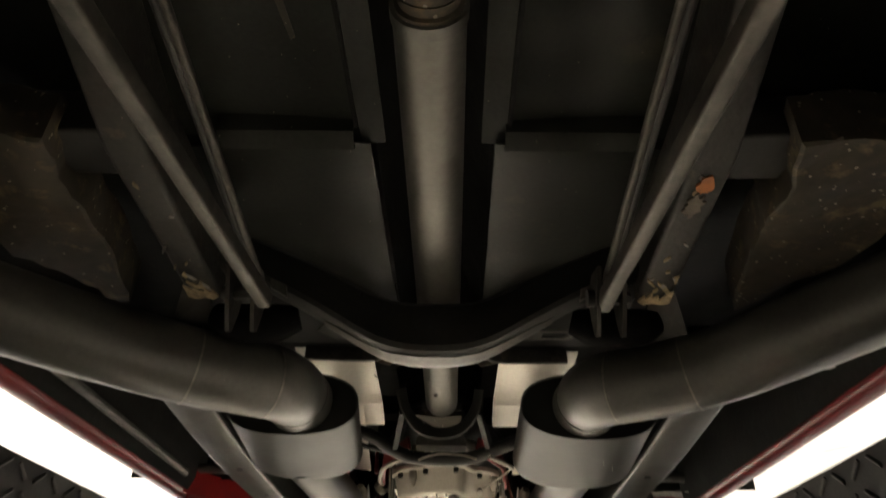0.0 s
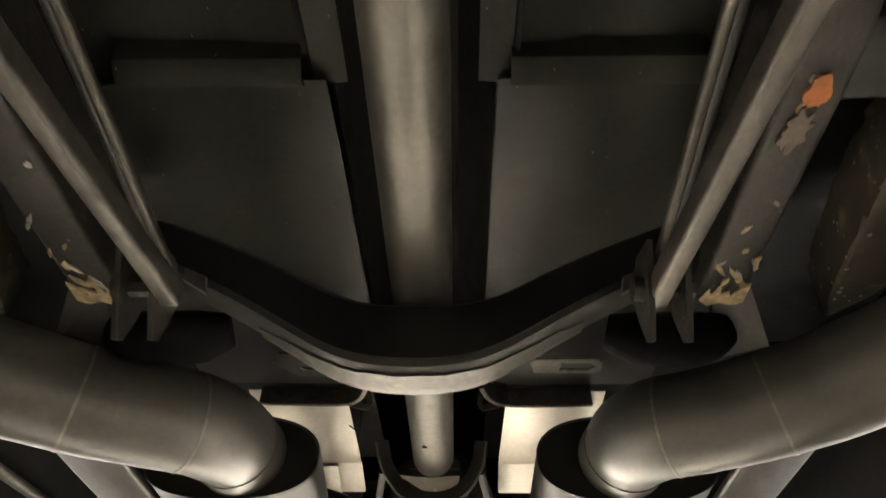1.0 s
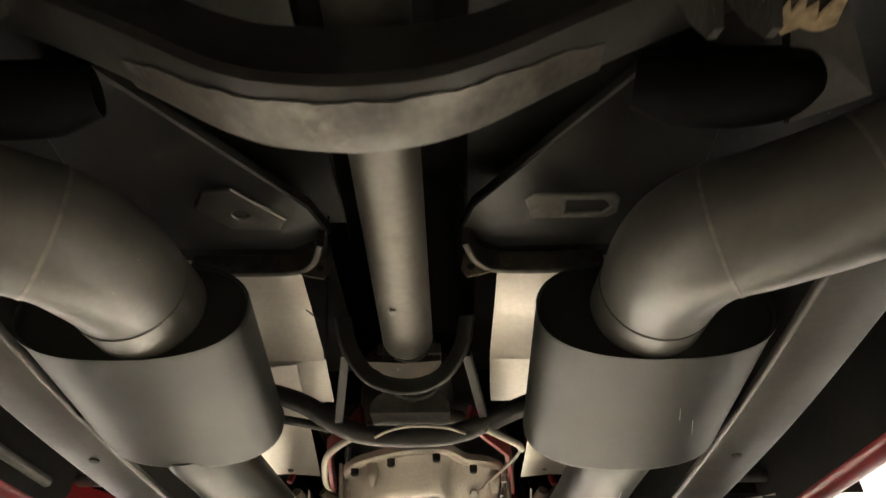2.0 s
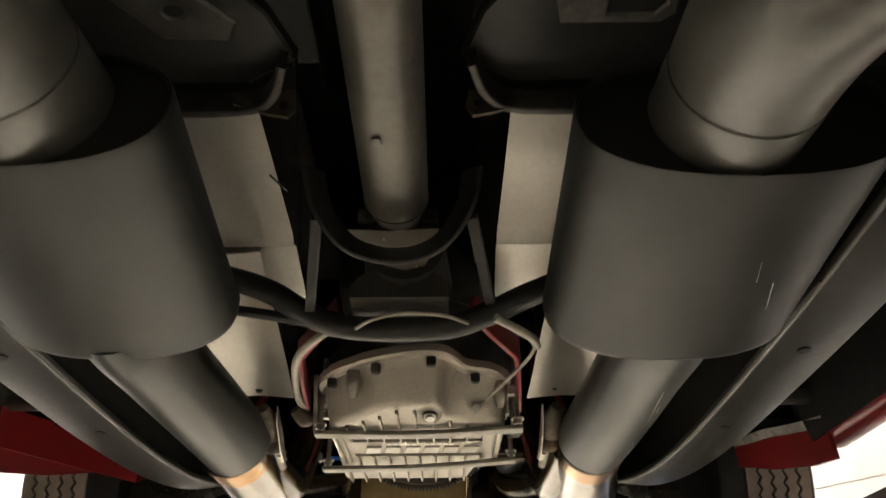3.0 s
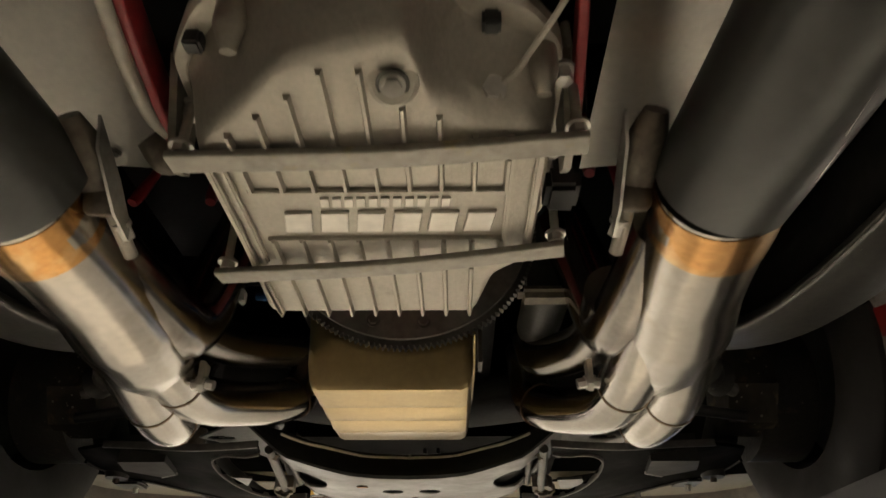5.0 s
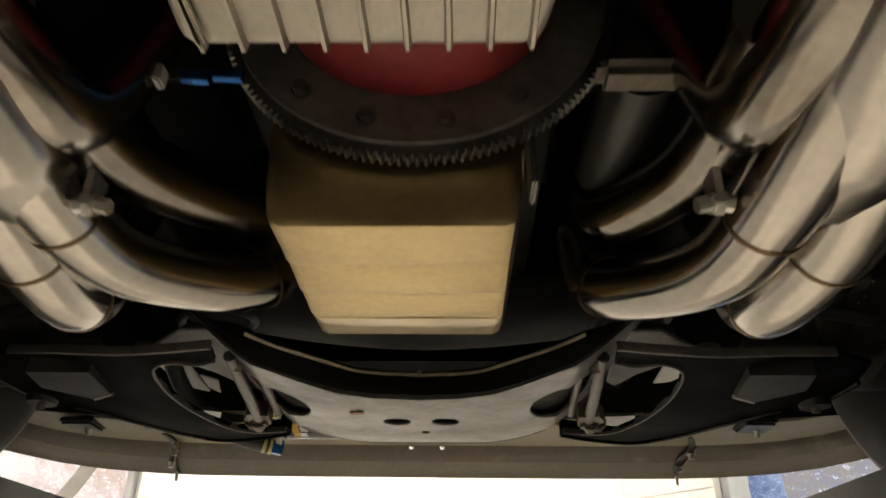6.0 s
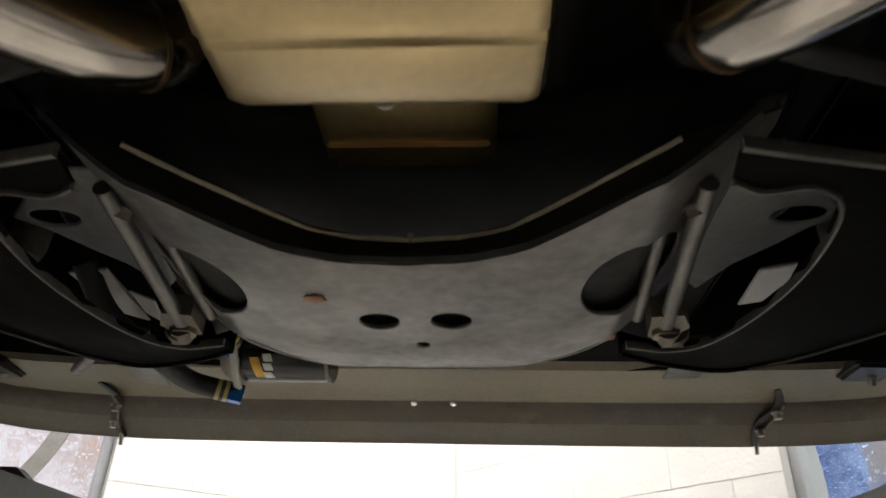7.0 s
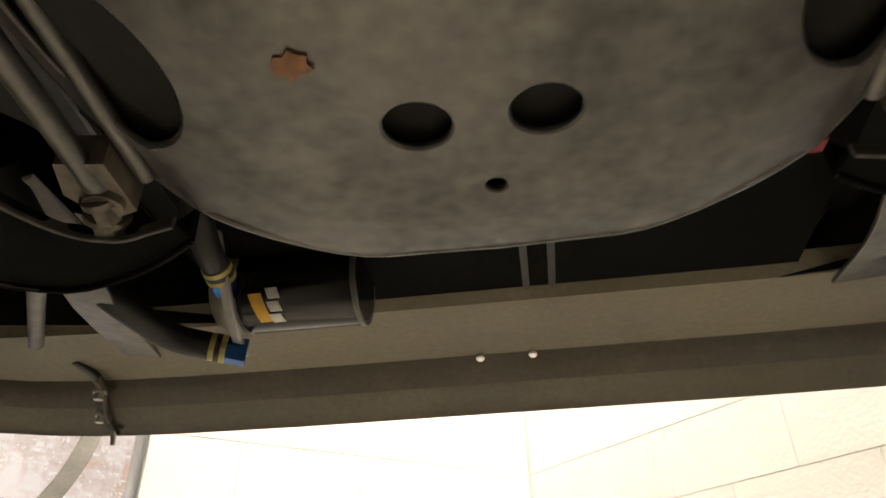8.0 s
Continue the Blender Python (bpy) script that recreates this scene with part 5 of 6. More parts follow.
# ---------------------------------------------------------------- engine
def flexplate():
    t = thing("flexplate", "toothed steel flexplate at the back of the engine", "flexplate", (0.022, 2.1, 1.7))
    n, c = 152, Vector((0.02, 2.2, 1.942))
    pts = []
    for k in range(n * 4):
        r = 0.179 if k % 4 in (1, 2) else 0.1745
        a = 2 * math.pi * k / (n * 4)
        pts.append((c.x + r * math.cos(a), c.z + r * math.sin(a)))
    part("ring_gear", loft([[(x, 2.195, z) for x, z in pts], [(x, 2.206, z) for x, z in pts]]), STEEL_DARK, t, "toothed ring gear")
    part("plate", rod((c.x, 2.188, c.z), (c.x, 2.194, c.z), 0.168, n=64), STEEL_BARE, t, "oily steel disc")
    part("converter", tube([(c.x, 2.10, c.z), (c.x, 2.13, c.z), (c.x, 2.186, c.z)], 0.122, n=40, sizes=[0.8, 1, 1]), RED_DULL, t, "red painted torque converter")
    for a in (-55, -80, -105, -130):
        part("converter_bolt", bolt(c.x + 0.148 * math.cos(radians(a)), 2.188, c.z + 0.148 * math.sin(radians(a)), 0.0065, 0.008, (0, -1, 0)), STEEL_DARK, t)
    return t


flexplate()


def oil_pan():
    t = thing("oil_pan", "gold zinc-plated steel oil pan with pressed ridges", "oil pan", (0, 2.3, 1.715))
    def row(y, z, w, top):
        r = 0.012
        return [(-w - 0.006, y, top), (-w - 0.003, y, z + 0.03), (-w, y, z + r), (-w + r * 0.35, y, z + r * 0.3), (-w + r, y, z), (w - r, y, z), (w - r * 0.35, y, z + r * 0.3), (w, y, z + r), (w + 0.003, y, z + 0.03), (w + 0.006, y, top)]
    rows = [row(2.212, 1.79, 0.104, 1.87), row(2.2125, 1.757, 0.104, 1.87), row(2.215, 1.752, 0.104, 1.87), row(2.219, 1.724, 0.104, 1.87), row(2.223, 1.718, 0.104, 1.87), row(2.230, 1.716, 0.104, 1.87)]
    for y in (2.285, 2.345, 2.400):
        rows += [row(y - 0.012, 1.7155, 0.103, 1.87), row(y - 0.006, 1.7135, 0.103, 1.87), row(y - 0.002, 1.7145, 0.103, 1.87), row(y, 1.7188, 0.1024, 1.87), row(y + 0.003, 1.7188, 0.1024, 1.87), row(y + 0.007, 1.716, 0.103, 1.87)]
    rows += [row(2.452, 1.717, 0.102, 1.87), row(2.460, 1.722, 0.101, 1.87), row(2.465, 1.735, 0.10, 1.87), row(2.47, 1.80, 0.098, 1.87)]
    part("sump", loft(rows), ZINC_GOLD, t, "deep gold sump with three ridges")
    part("front_step", box(-0.078, 0.076, 2.45, 2.64, 1.80, 1.868, 0.01), ZINC_GOLD, t, "shallow front of the pan")
    part("step_ridge", box(-0.072, 0.07, 2.595, 2.605, 1.796, 1.802, 0.002), ZINC_GOLD, t)
    part("pan_flange", box(-0.115, 0.115, 2.215, 2.68, 1.868, 1.876, 0.002), BLACK_PAINT, t)
    part("side_flange", box(0.113, 0.118, 2.20, 2.236, 1.745, 1.80, 0.002), SHAFT_GREY, t, "dull end plate edge")
    part("side_rib", sweep([(0.1085, 2.225, 1.80), (0.108, 2.30, 1.775), (0.106, 2.42, 1.77), (0.104, 2.455, 1.79)], rect(0.006, 0.014, 0.002), None, 4), ZINC_GOLD, t, "raised side rib of the pan")
    part("drain_plug", bolt(0.0, 2.464, 1.733, 0.0075, 0.006, (0, 1, 0)), BRASSY, t)
    return t


oil_pan().location += Vector((0.002, 0.008, 0.004))


def engine_block():
    t = thing("engine_block", "dark oily engine block above the oil pan", "engine", (0, 2.4, 1.87))
    part("block", box(-0.15, 0.15, 2.215, 2.72, 1.876, 2.3, 0.01), BLACK_DULL, t)
    part("bell_plate", box(-0.22, 0.26, 2.209, 2.214, 1.86, 2.2, 0.004), BLACK_PAINT, t)
    for s in (1, -1):
        part("cylinder_head", sweep([(s * 0.22, 2.13, 2.2), (s * 0.22, 2.68, 2.2)], rect(0.16, 0.2, 0.02), None, 0), BLACK_DULL, t)
    return t


engine_block()


def starter():
    t = thing("starter_motor", "small starter motor with a bare aluminium nose", "starter motor", (0.19, 2.1, 1.8))
    part("nose", box(0.165, 0.25, 2.15, 2.185, 1.815, 1.832, 0.008), GREASY, t, "bare aluminium nose flange")
    part("body", rod((0.212, 2.19, 1.855), (0.212, 2.36, 1.865), 0.032, n=20), BLACK_PAINT, t)
    part("bolt", bolt(0.24, 2.15, 1.822, 0.008, 0.012, (0, -1, -0.3)), STEEL_BOLT, t)
    return t


starter()


# ---------------------------------------------------------------- front suspension
def k_lift(x, y):
    """The bow of the crossmember: low in the middle, rising to both ends."""
    a = abs(x)
    return 0.004 * math.sin(7 * x + 2) * math.sin(23 * y) * 0.4 + (max(0, a - 0.10) ** 2) * 1.3 + max(0, y - 2.84) * 0.08 + max(0, a - 0.2) * 0.5


def front_crossmember():
    t = thing("front_crossmember", "worn grey pressed-steel front crossmember with lightening holes", "crossmember", (0, 2.75, 1.7))
    half = [(0.0, 2.630), (0.055, 2.626), (0.10, 2.609), (0.14, 2.575), (0.175, 2.545), (0.21, 2.526), (0.26, 2.515), (0.30, 2.55), (0.31, 2.60), (0.302, 2.66), (0.292, 2.72), (0.272, 2.78), (0.245, 2.80), (0.22, 2.806), (0.19, 2.828), (0.15, 2.858), (0.10, 2.886), (0.05, 2.890), (0.0, 2.892)]
    outline = half + [(-x, y) for x, y in reversed(half[1:-1])]
    holes = [circle(-0.036, 2.753, 0.0195, 24), circle(0.035, 2.751, 0.0195, 24), circle(0.003, 2.815, 0.0065, 14), circle(0.197, 2.69, 0.043, 32, 0.066), circle(-0.197, 2.69, 0.043, 32, 0.066)]
    plate = part("lower_plate", flat(outline, 1.700, 1.706, 0.0015, None, holes, 3, k_lift), K_GREY, t, "scuffed grey lower plate")
    part("primer_patch", flat([(-0.0975, 2.693), (-0.094, 2.688), (-0.090, 2.689), (-0.086, 2.685), (-0.082, 2.689), (-0.078, 2.690), (-0.0795, 2.695), (-0.077, 2.699), (-0.082, 2.702), (-0.085, 2.7015), (-0.090, 2.706), (-0.0925, 2.701), (-0.0965, 2.700)], 1.6985, 1.6996, 0, None, (), 0, k_lift), RUST_PATCH, plate, "orange rust patch")
    for s in (1, -1):
        part("edge_roll", sweep([(s * x, y, 1.7025 + k_lift(x, y)) for x, y in half[11:]], ring(0.0035, None, 8), None, 3), K_GREY, plate, "rolled front edge")
    seam = ((0.0, 2.676), (0.045, 2.671), (0.086, 2.656), (0.127, 2.62), (0.172, 2.569), (0.21, 2.545), (0.30, 2.53))

    def along(line, x):
        """The line's y at x metres from the middle."""
        n = max(q for q in range(len(line) - 1) if x >= line[q][0])
        (x0, y0), (x1, y1) = line[n], line[n + 1]
        return y0 + (y1 - y0) * (x - x0) / (x1 - x0)
    for s in (1, -1):
        xs = [0.285 * q / 19 for q in range(20)]
        low = [(x, along(half[:8], x), 1.70 + k_lift(x, along(half[:8], x))) for x in xs]
        top = [(x, along(seam, x), 1.7495 + 0.22 * max(0, x - 0.17)) for x in xs]
        rows = [[(s * x, y + (y2 - y) * f, z + (z2 - z) * g) for (x, y, z), (_, y2, z2) in zip(low, top)] for f, g in ((0.08, 0.02), (0, 0.08), (0.12, 0.22), (0.55, 0.55), (0.9, 0.80), (1.08, 1.0))]
        part("rear_wall", sheet(rows, 0.003), BLACK_DULL, t, "rounded black rear wall")
        part("seam_flange", sweep([(s * x, y - 0.006, z - 0.006 + 0.0008 * math.sin(60 * x)) for x, y, z in top[:15]], ring(0.0028, None, 8), None, 3), SEAM_PALE, t, "pale seam along the top")
        fw = [(s * x, y, 1.70 + k_lift(x, y)) for x, y in half[12:]]
        part("front_wall", sheet([[(x, y, z + 0.004) for x, y, z in fw], [(x * 0.98, y - 0.02, z + 0.075) for x, y, z in fw]], 0.003), K_GREY, t)
        part("spring_pocket", flat([(s * 0.285, 2.62), (s * 0.33, 2.62), (s * 0.41, 2.70), (s * 0.385, 2.725), (s * 0.36, 2.765), (s * 0.335, 2.80), (s * 0.312, 2.86), (s * 0.295, 2.84), (s * 0.285, 2.76)], 1.790, 1.795, 0.002, None, [circle(s * 0.366, 2.702, 0.026, 20, 0.015)]), POCKET_GREY, t, "pale grey spring pocket plate")
    part("upper_beam", sweep([(-0.36, 2.70, 1.90), (-0.2, 2.72, 1.873), (0, 2.735, 1.862), (0.2, 2.72, 1.873), (0.36, 2.70, 1.90)], rect(0.2, 0.05, 0.02), None, 4), BLACK_DULL, t, "black upper half of the crossmember")
    # black sheet close behind the holes paints the shade inside the crossmember
    part("hole_shade", flat([(-0.275, 2.605), (-0.2, 2.61), (-0.12, 2.655), (0.12, 2.655), (0.2, 2.61), (0.275, 2.605), (0.28, 2.72), (0.25, 2.80), (0.1, 2.86), (-0.1, 2.86), (-0.25, 2.80), (-0.28, 2.72)], 1.7125, 1.7155, 0, None, (), 2, k_lift), BLACK_DULL, t, "black sheet behind the holes, standing for the dark inside")
    part("edge_tag", box(0.196, 0.208, 2.826, 2.84, 1.718, 1.7235, 0.001), RED_DULL, t, "small red tag on the edge")
    part("seam_notch", rod((0, 2.671, 1.738), (0, 2.669, 1.750), 0.003), BRASSY, t)
    return t


front_crossmember()


def lower_arm(s):
    t = thing("lower_control_arm", "black pressed-steel lower control arm with a spring opening", "control arm", (s * 0.4, 2.75, 1.72), "lower control arms")
    mouth = [(0.245, 2.55), (0.27, 2.562), (0.305, 2.556), (0.333, 2.58), (0.343, 2.635), (0.340, 2.70), (0.323, 2.768), (0.297, 2.82), (0.265, 2.838), (0.236, 2.832), (0.218, 2.828)]
    rim = [(0.216, 2.85), (0.25, 2.872), (0.29, 2.89), (0.345, 2.902), (0.41, 2.888), (0.465, 2.848), (0.525, 2.80), (0.575, 2.79), (0.60, 2.765), (0.615, 2.70), (0.60, 2.63), (0.53, 2.582), (0.45, 2.560), (0.37, 2.543), (0.30, 2.527), (0.24, 2.515)]

    def rise(x, y):
        return max(0, abs(x) - 0.34) * 0.12 + max(0, 2.80 - y) * 0.06
    part("arm_plate", flat([(s * x, y) for x, y in rim + mouth], 1.708, 1.714, 0.0015, None, (), 2, rise), ARM_BLACK, t)
    edge = [(s * x, y, 1.706 + rise(x, y)) for x, y in rim]
    part("arm_flange", sweep([(x, y, z + 0.013) for x, y, z in edge[:10]], rect(0.005, 0.03, 0.002), None, 3), ARM_BLACK, t, "deep black flange of the arm")
    part("flange_edge", sweep(edge[:10], rect(0.004, 0.003, 0.001), None, 3), EDGE_BLACK, t, "worn rolled edge of the arm")
    part("rear_edge", sweep([(x, y, z + 0.006) for x, y, z in edge[11:]], rect(0.005, 0.012, 0.001), None, 3), EDGE_BLACK, t, "dull turned rear edge of the arm")
    part("hole_lip", sweep([(s * x, y, 1.7085 + rise(x, y)) for x, y in mouth], rect(0.003, 0.010, 0.001), None, 4), EDGE_BLACK, t, "turned lip round the opening")
    part("cross_shaft", rod((s * 0.235, 2.57, 1.735), (s * 0.253, 2.81, 1.713), 0.008), STEEL_DARK, t, "bare pivot shaft across the opening")
    part("shaft_side", rod((s * 0.215, 2.60, 1.745), (s * 0.226, 2.80, 1.728), 0.0065), STEEL_DARK, t)
    part("pivot_nut", bolt(s * 0.254, 2.795, 1.712, 0.009, 0.02, (0.1 * s, 1, -0.3)), GREASY, t, "greasy pivot nut")
    part("pivot_nut", bolt(s * 0.232, 2.60, 1.735, 0.008, 0.01, (0.3 * s, 0.3, -1)), GREASY, t)
    coil = [(s * 0.32 + 0.055 * math.cos(k * math.pi / 6), 2.735 + 0.055 * math.sin(k * math.pi / 6), 1.80 + 0.0024 * k) for k in range(72)]
    part("coil_spring", tube(coil, 0.0075, smooth=2, n=10), BLACK_PAINT, t, "black coil spring")
    out = [(0.498, 2.936), (0.438, 2.925), (0.445, 3.0), (0.452, 3.096), (0.488, 3.062)] if s < 0 else [(0.426, 3.032), (0.42, 2.927), (0.461, 2.909), (0.472, 2.987), (0.455, 3.02)]
    part("stop_plate", flat([(s * x, y) for x, y in out], 1.85, 1.856, 0.002), PALE_GREY, t, "pale grey plate behind the spring")
    if s < 0:
        part("stop_plate", flat([(-0.436, 2.988), (-0.411, 3.021), (-0.43, 3.10), (-0.444, 3.06)], 1.848, 1.853, 0.002), PALE_GREY, t, "pale grey plate behind the spring")
    part("arm_knob", tube([(s * 0.445, 2.78, 1.79), (s * 0.445, 2.78, 1.805), (s * 0.445, 2.78, 1.83)], 0.02, n=16, sizes=[0.8, 1, 1]), GREASY, t)
    part("ball_joint", tube([(s * 0.585, 2.77, 1.73), (s * 0.585, 2.77, 1.76), (s * 0.585, 2.77, 1.80)], 0.03, n=20, sizes=[0.7, 1, 0.8]), RUSTY_BLACK, t, "greasy ball joint")
    part("bump_stop", loft([[(s * x, y, z) for x, y in ((0.418, 2.585), (0.50, 2.585), (0.515, 2.65), (0.467, 2.703), (0.432, 2.680))] for z in (1.7175, 1.72, 1.765)]), BLACK_PAINT, t, "black box-shaped stop bracket")
    part("stop_edge", rod((s * 0.431, 2.680, 1.719), (s * 0.466, 2.704, 1.719), 0.003, n=8), PALE_GREY, t, "bright scraped bracket edge")
    part("tie_end", tube([(s * 0.50, 2.70, 1.775), (s * 0.535, 2.745, 1.772), (s * 0.575, 2.79, 1.775)], 0.022, n=16, sizes=[0.6, 1.1, 1.3, 0.9]), DIRTY, t, "rusty round joint")
    part("pivot_bracket", loft([[(s * x, y, z) for x, y in ((0.232, 2.765), (0.262, 2.76), (0.275, 2.79), (0.262, 2.822), (0.238, 2.815))] for z in (1.712, 1.735)]), GREASY, t, "greasy cast pivot bracket")
    part("pivot_washer", rod((s * 0.252, 2.80, 1.712), (s * 0.252, 2.80, 1.706), 0.013, n=16), GREASY, t)
    part("lower_nut", bolt(s * 0.268, 2.825, 1.722, 0.012, 0.02, (s * 0.5, 1, -0.4)), GREASY, t, "large greasy nut")
    part("grease_fitting", rod((s * 0.585, 2.77, 1.73), (s * 0.585, 2.772, 1.722), 0.006), GREASY, t)
    return t


both(lower_arm)


def knuckle(s):
    t = thing("steering_knuckle", "dark steering knuckle and brake behind the wheel", "steering knuckle", (s * 0.66, 2.75, 1.75), "steering knuckles")
    part("upright", sweep([(s * 0.60, 2.76, 1.78), (s * 0.64, 2.77, 1.9), (s * 0.62, 2.77, 2.08)], rect(0.06, 0.05, 0.01), None, 4), RUSTY_BLACK, t)
    part("brake_drum", rod((s * 0.66, 2.76, 1.90), (s * 0.76, 2.76, 1.90), 0.14, n=36), RUSTY_BLACK, t, "rusty brake drum")
    part("brake_hose", tube([(s * 0.56, 2.10, 2.0), (s * 0.585, 2.16, 1.90), (s * 0.60, 2.26, 1.855), (s * 0.62, 2.40, 1.87), (s * 0.64, 2.55, 1.93)], 0.006, n=10), HOSE_BLACK, t, "black brake hose")
    part("caliper", loft([[(s * x, y, z) for y, z in ((2.60, 1.86), (2.64, 1.80), (2.70, 1.79), (2.72, 1.86), (2.66, 1.95), (2.61, 1.93))] for x in (0.585, 0.60, 0.66, 0.675)]), DIRTY, t, "rusty brake caliper")
    part("dust_boot", tube([(s * 0.50, 2.50, 1.86), (s * 0.53, 2.53, 1.85), (s * 0.56, 2.55, 1.85)], 0.03, n=18, sizes=[0.6, 1, 0.8, 1.1, 0.6]), RUSTY_BLACK, t, "ribbed dust boot")
    part("drag_link", rod((s * 0.30, 2.42, 1.88), (s * 0.57, 2.55, 1.83), 0.012), STEEL_DARK, t, "oily steering link")
    part("tie_rod", rod((s * 0.60, 2.60, 1.80), (s * 0.20, 2.48, 1.81), 0.010), BLACK_PAINT, t)
    return t


both(knuckle)


def wheel(s):
    c, r = Vector((s * 0.855, 2.76, 1.938)), 0.335
    prof = [(-0.085, 0.19), (-0.10, 0.24), (-0.098, 0.30), (-0.082, 0.326), (-0.07, 0.331), (0.07, 0.331), (0.082, 0.326), (0.098, 0.30), (0.10, 0.24), (0.085, 0.19)]
    loops = []
    for k in range(72):
        a = 2 * math.pi * k / 72
        loops.append([(c.x + x, c.y + q * math.cos(a), c.z + q * math.sin(a)) for x, q in prof])
    tyre = part("front_wheel", loft(loops + loops[:1], caps=False), RUBBER, CAR, "black front tyre with a dusty zigzag tread")
    tread = bmesh.new()
    n = 80
    for rib in range(5):
        x0 = -0.074 + rib * 0.0305
        rows = []
        for k in range(n * 2 + 1):
            a = 2 * math.pi * k / (n * 2)
            zig = 0.0042 if k % 2 else -0.0042
            za = zig if rib else 0
            zb = zig if rib < 4 else 0
            rows.append([(c.x + x0 + dx, c.y + q * math.cos(a), c.z + q * math.sin(a)) for dx, q in ((za, 0.328), (za, r + 0.004), (0.0232 + zb, r + 0.004), (0.0232 + zb, 0.328))])
        loft(rows, tread, caps=False)
    part("tread", tread, TREAD, tyre, "dusty zigzag tread ribs")
    part("rim", loft([[(c.x + x, c.y + q * math.cos(2 * math.pi * k / 48), c.z + q * math.sin(2 * math.pi * k / 48)) for x, q in ((-0.085, 0.195), (-0.06, 0.18), (0.06, 0.18), (0.085, 0.195))] for k in range(49)], caps=False), STEEL_DARK, tyre, "steel rim")
    part("rim_disc", rod((c.x + s * 0.02, c.y, c.z), (c.x + s * 0.03, c.y, c.z), 0.181, n=40), STEEL_DARK, tyre)
    return tyre


both(wheel)


# ---------------------------------------------------------------- nose of the car
def edge_y(x):
    a = abs(x)
    return 3.405 - 0.10 * max(0, a - 0.25) ** 2 - 1.2 * max(0, a - 0.62) ** 2 - 9.0 * max(0, a - 0.78) ** 2.2


def front_valance():
    t = thing("front_valance", "grey-brown painted front valance panel with a rolled edge", "valance", (0, 3.3, 1.74))
    xs = [-0.98 + 0.07 * k for k in range(29)]
    def band(levels):
        return [[(x * (1 + 0.15 * dy), edge_y(x) + dy * (1 - 0.5 * max(0, abs(x) - 0.6)), z + 0.02 * max(0, abs(x) - 0.55)) for x in xs] for dy, z in levels]
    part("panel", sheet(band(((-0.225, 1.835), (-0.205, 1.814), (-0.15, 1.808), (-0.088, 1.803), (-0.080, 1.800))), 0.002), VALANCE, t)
    # crease and roll are darker brown than the panel above them
    part("crease", sheet(band(((-0.080, 1.800), (-0.074, 1.7945), (-0.066, 1.787), (-0.05, 1.7765), (-0.043, 1.772))), 0.002), VALANCE_CREASE, t, "darker brown crease")
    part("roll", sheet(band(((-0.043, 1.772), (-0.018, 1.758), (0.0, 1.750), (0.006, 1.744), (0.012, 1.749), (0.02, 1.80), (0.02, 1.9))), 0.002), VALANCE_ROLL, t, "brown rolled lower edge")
    for x in (-0.60, 0.555):
        y = edge_y(x)
        part("bracket", sweep([(x + 0.0, y - 0.135, 1.806), (x + 0.012, y - 0.105, 1.797), (x + 0.010, y - 0.08, 1.786), (x - 0.004, y - 0.055, 1.776), (x - 0.008, y - 0.03, 1.762), (x - 0.004, y - 0.004, 1.745)], rect(0.024, 0.014, 0.003), None, 5, sizes=[0.4, 0.6, 0.5, 0.7, 0.5, 0.5]), BLACK_PAINT, t, "black bent bracket")
        part("bracket_edge", sweep([(x + 0.018, y - 0.105, 1.792), (x + 0.016, y - 0.08, 1.782), (x + 0.004, y - 0.055, 1.770), (x - 0.001, y - 0.03, 1.757)], rect(0.004, 0.012, 0.001), None, 5), GREASY, t, "worn bracket edge")
        part("bracket_bolt", bolt(x + 0.012, y - 0.085, 1.781, 0.007, 0.012), STEEL_BOLT, t)
        part("bracket_bolt", bolt(x - 0.006, y - 0.045, 1.762, 0.006, 0.012), STEEL_BOLT, t)
        part("bracket_stud", rod((x - 0.004, y - 0.012, 1.752), (x - 0.004, y - 0.006, 1.728), 0.004), STEEL_BOLT, t)
    # black boxes paint the darkness of two rectangular openings in the valance
    for x, y in ((0.664, 3.186), (-0.753, 3.206)):
        dark_box = part("opening_shade", box(x - 0.035, x + 0.035, y - 0.045, y + 0.03, 1.802, 1.825, 0.006), BLACK_PAINT, t, "black box standing for a dark rectangular opening")
        part("opening_bolt", bolt(x + 0.008, y + 0.005, 1.803, 0.006, 0.014, (0, 0.3, -1)), STEEL_BOLT, dark_box)
    for x in (-0.055, 0.015):
        part("rivet", bolt(x, 3.325, 1.794, 0.0042, 0.003, (0, -0.6, -1)), CHROME, t, "bright small rivet")
    return t


front_valance()


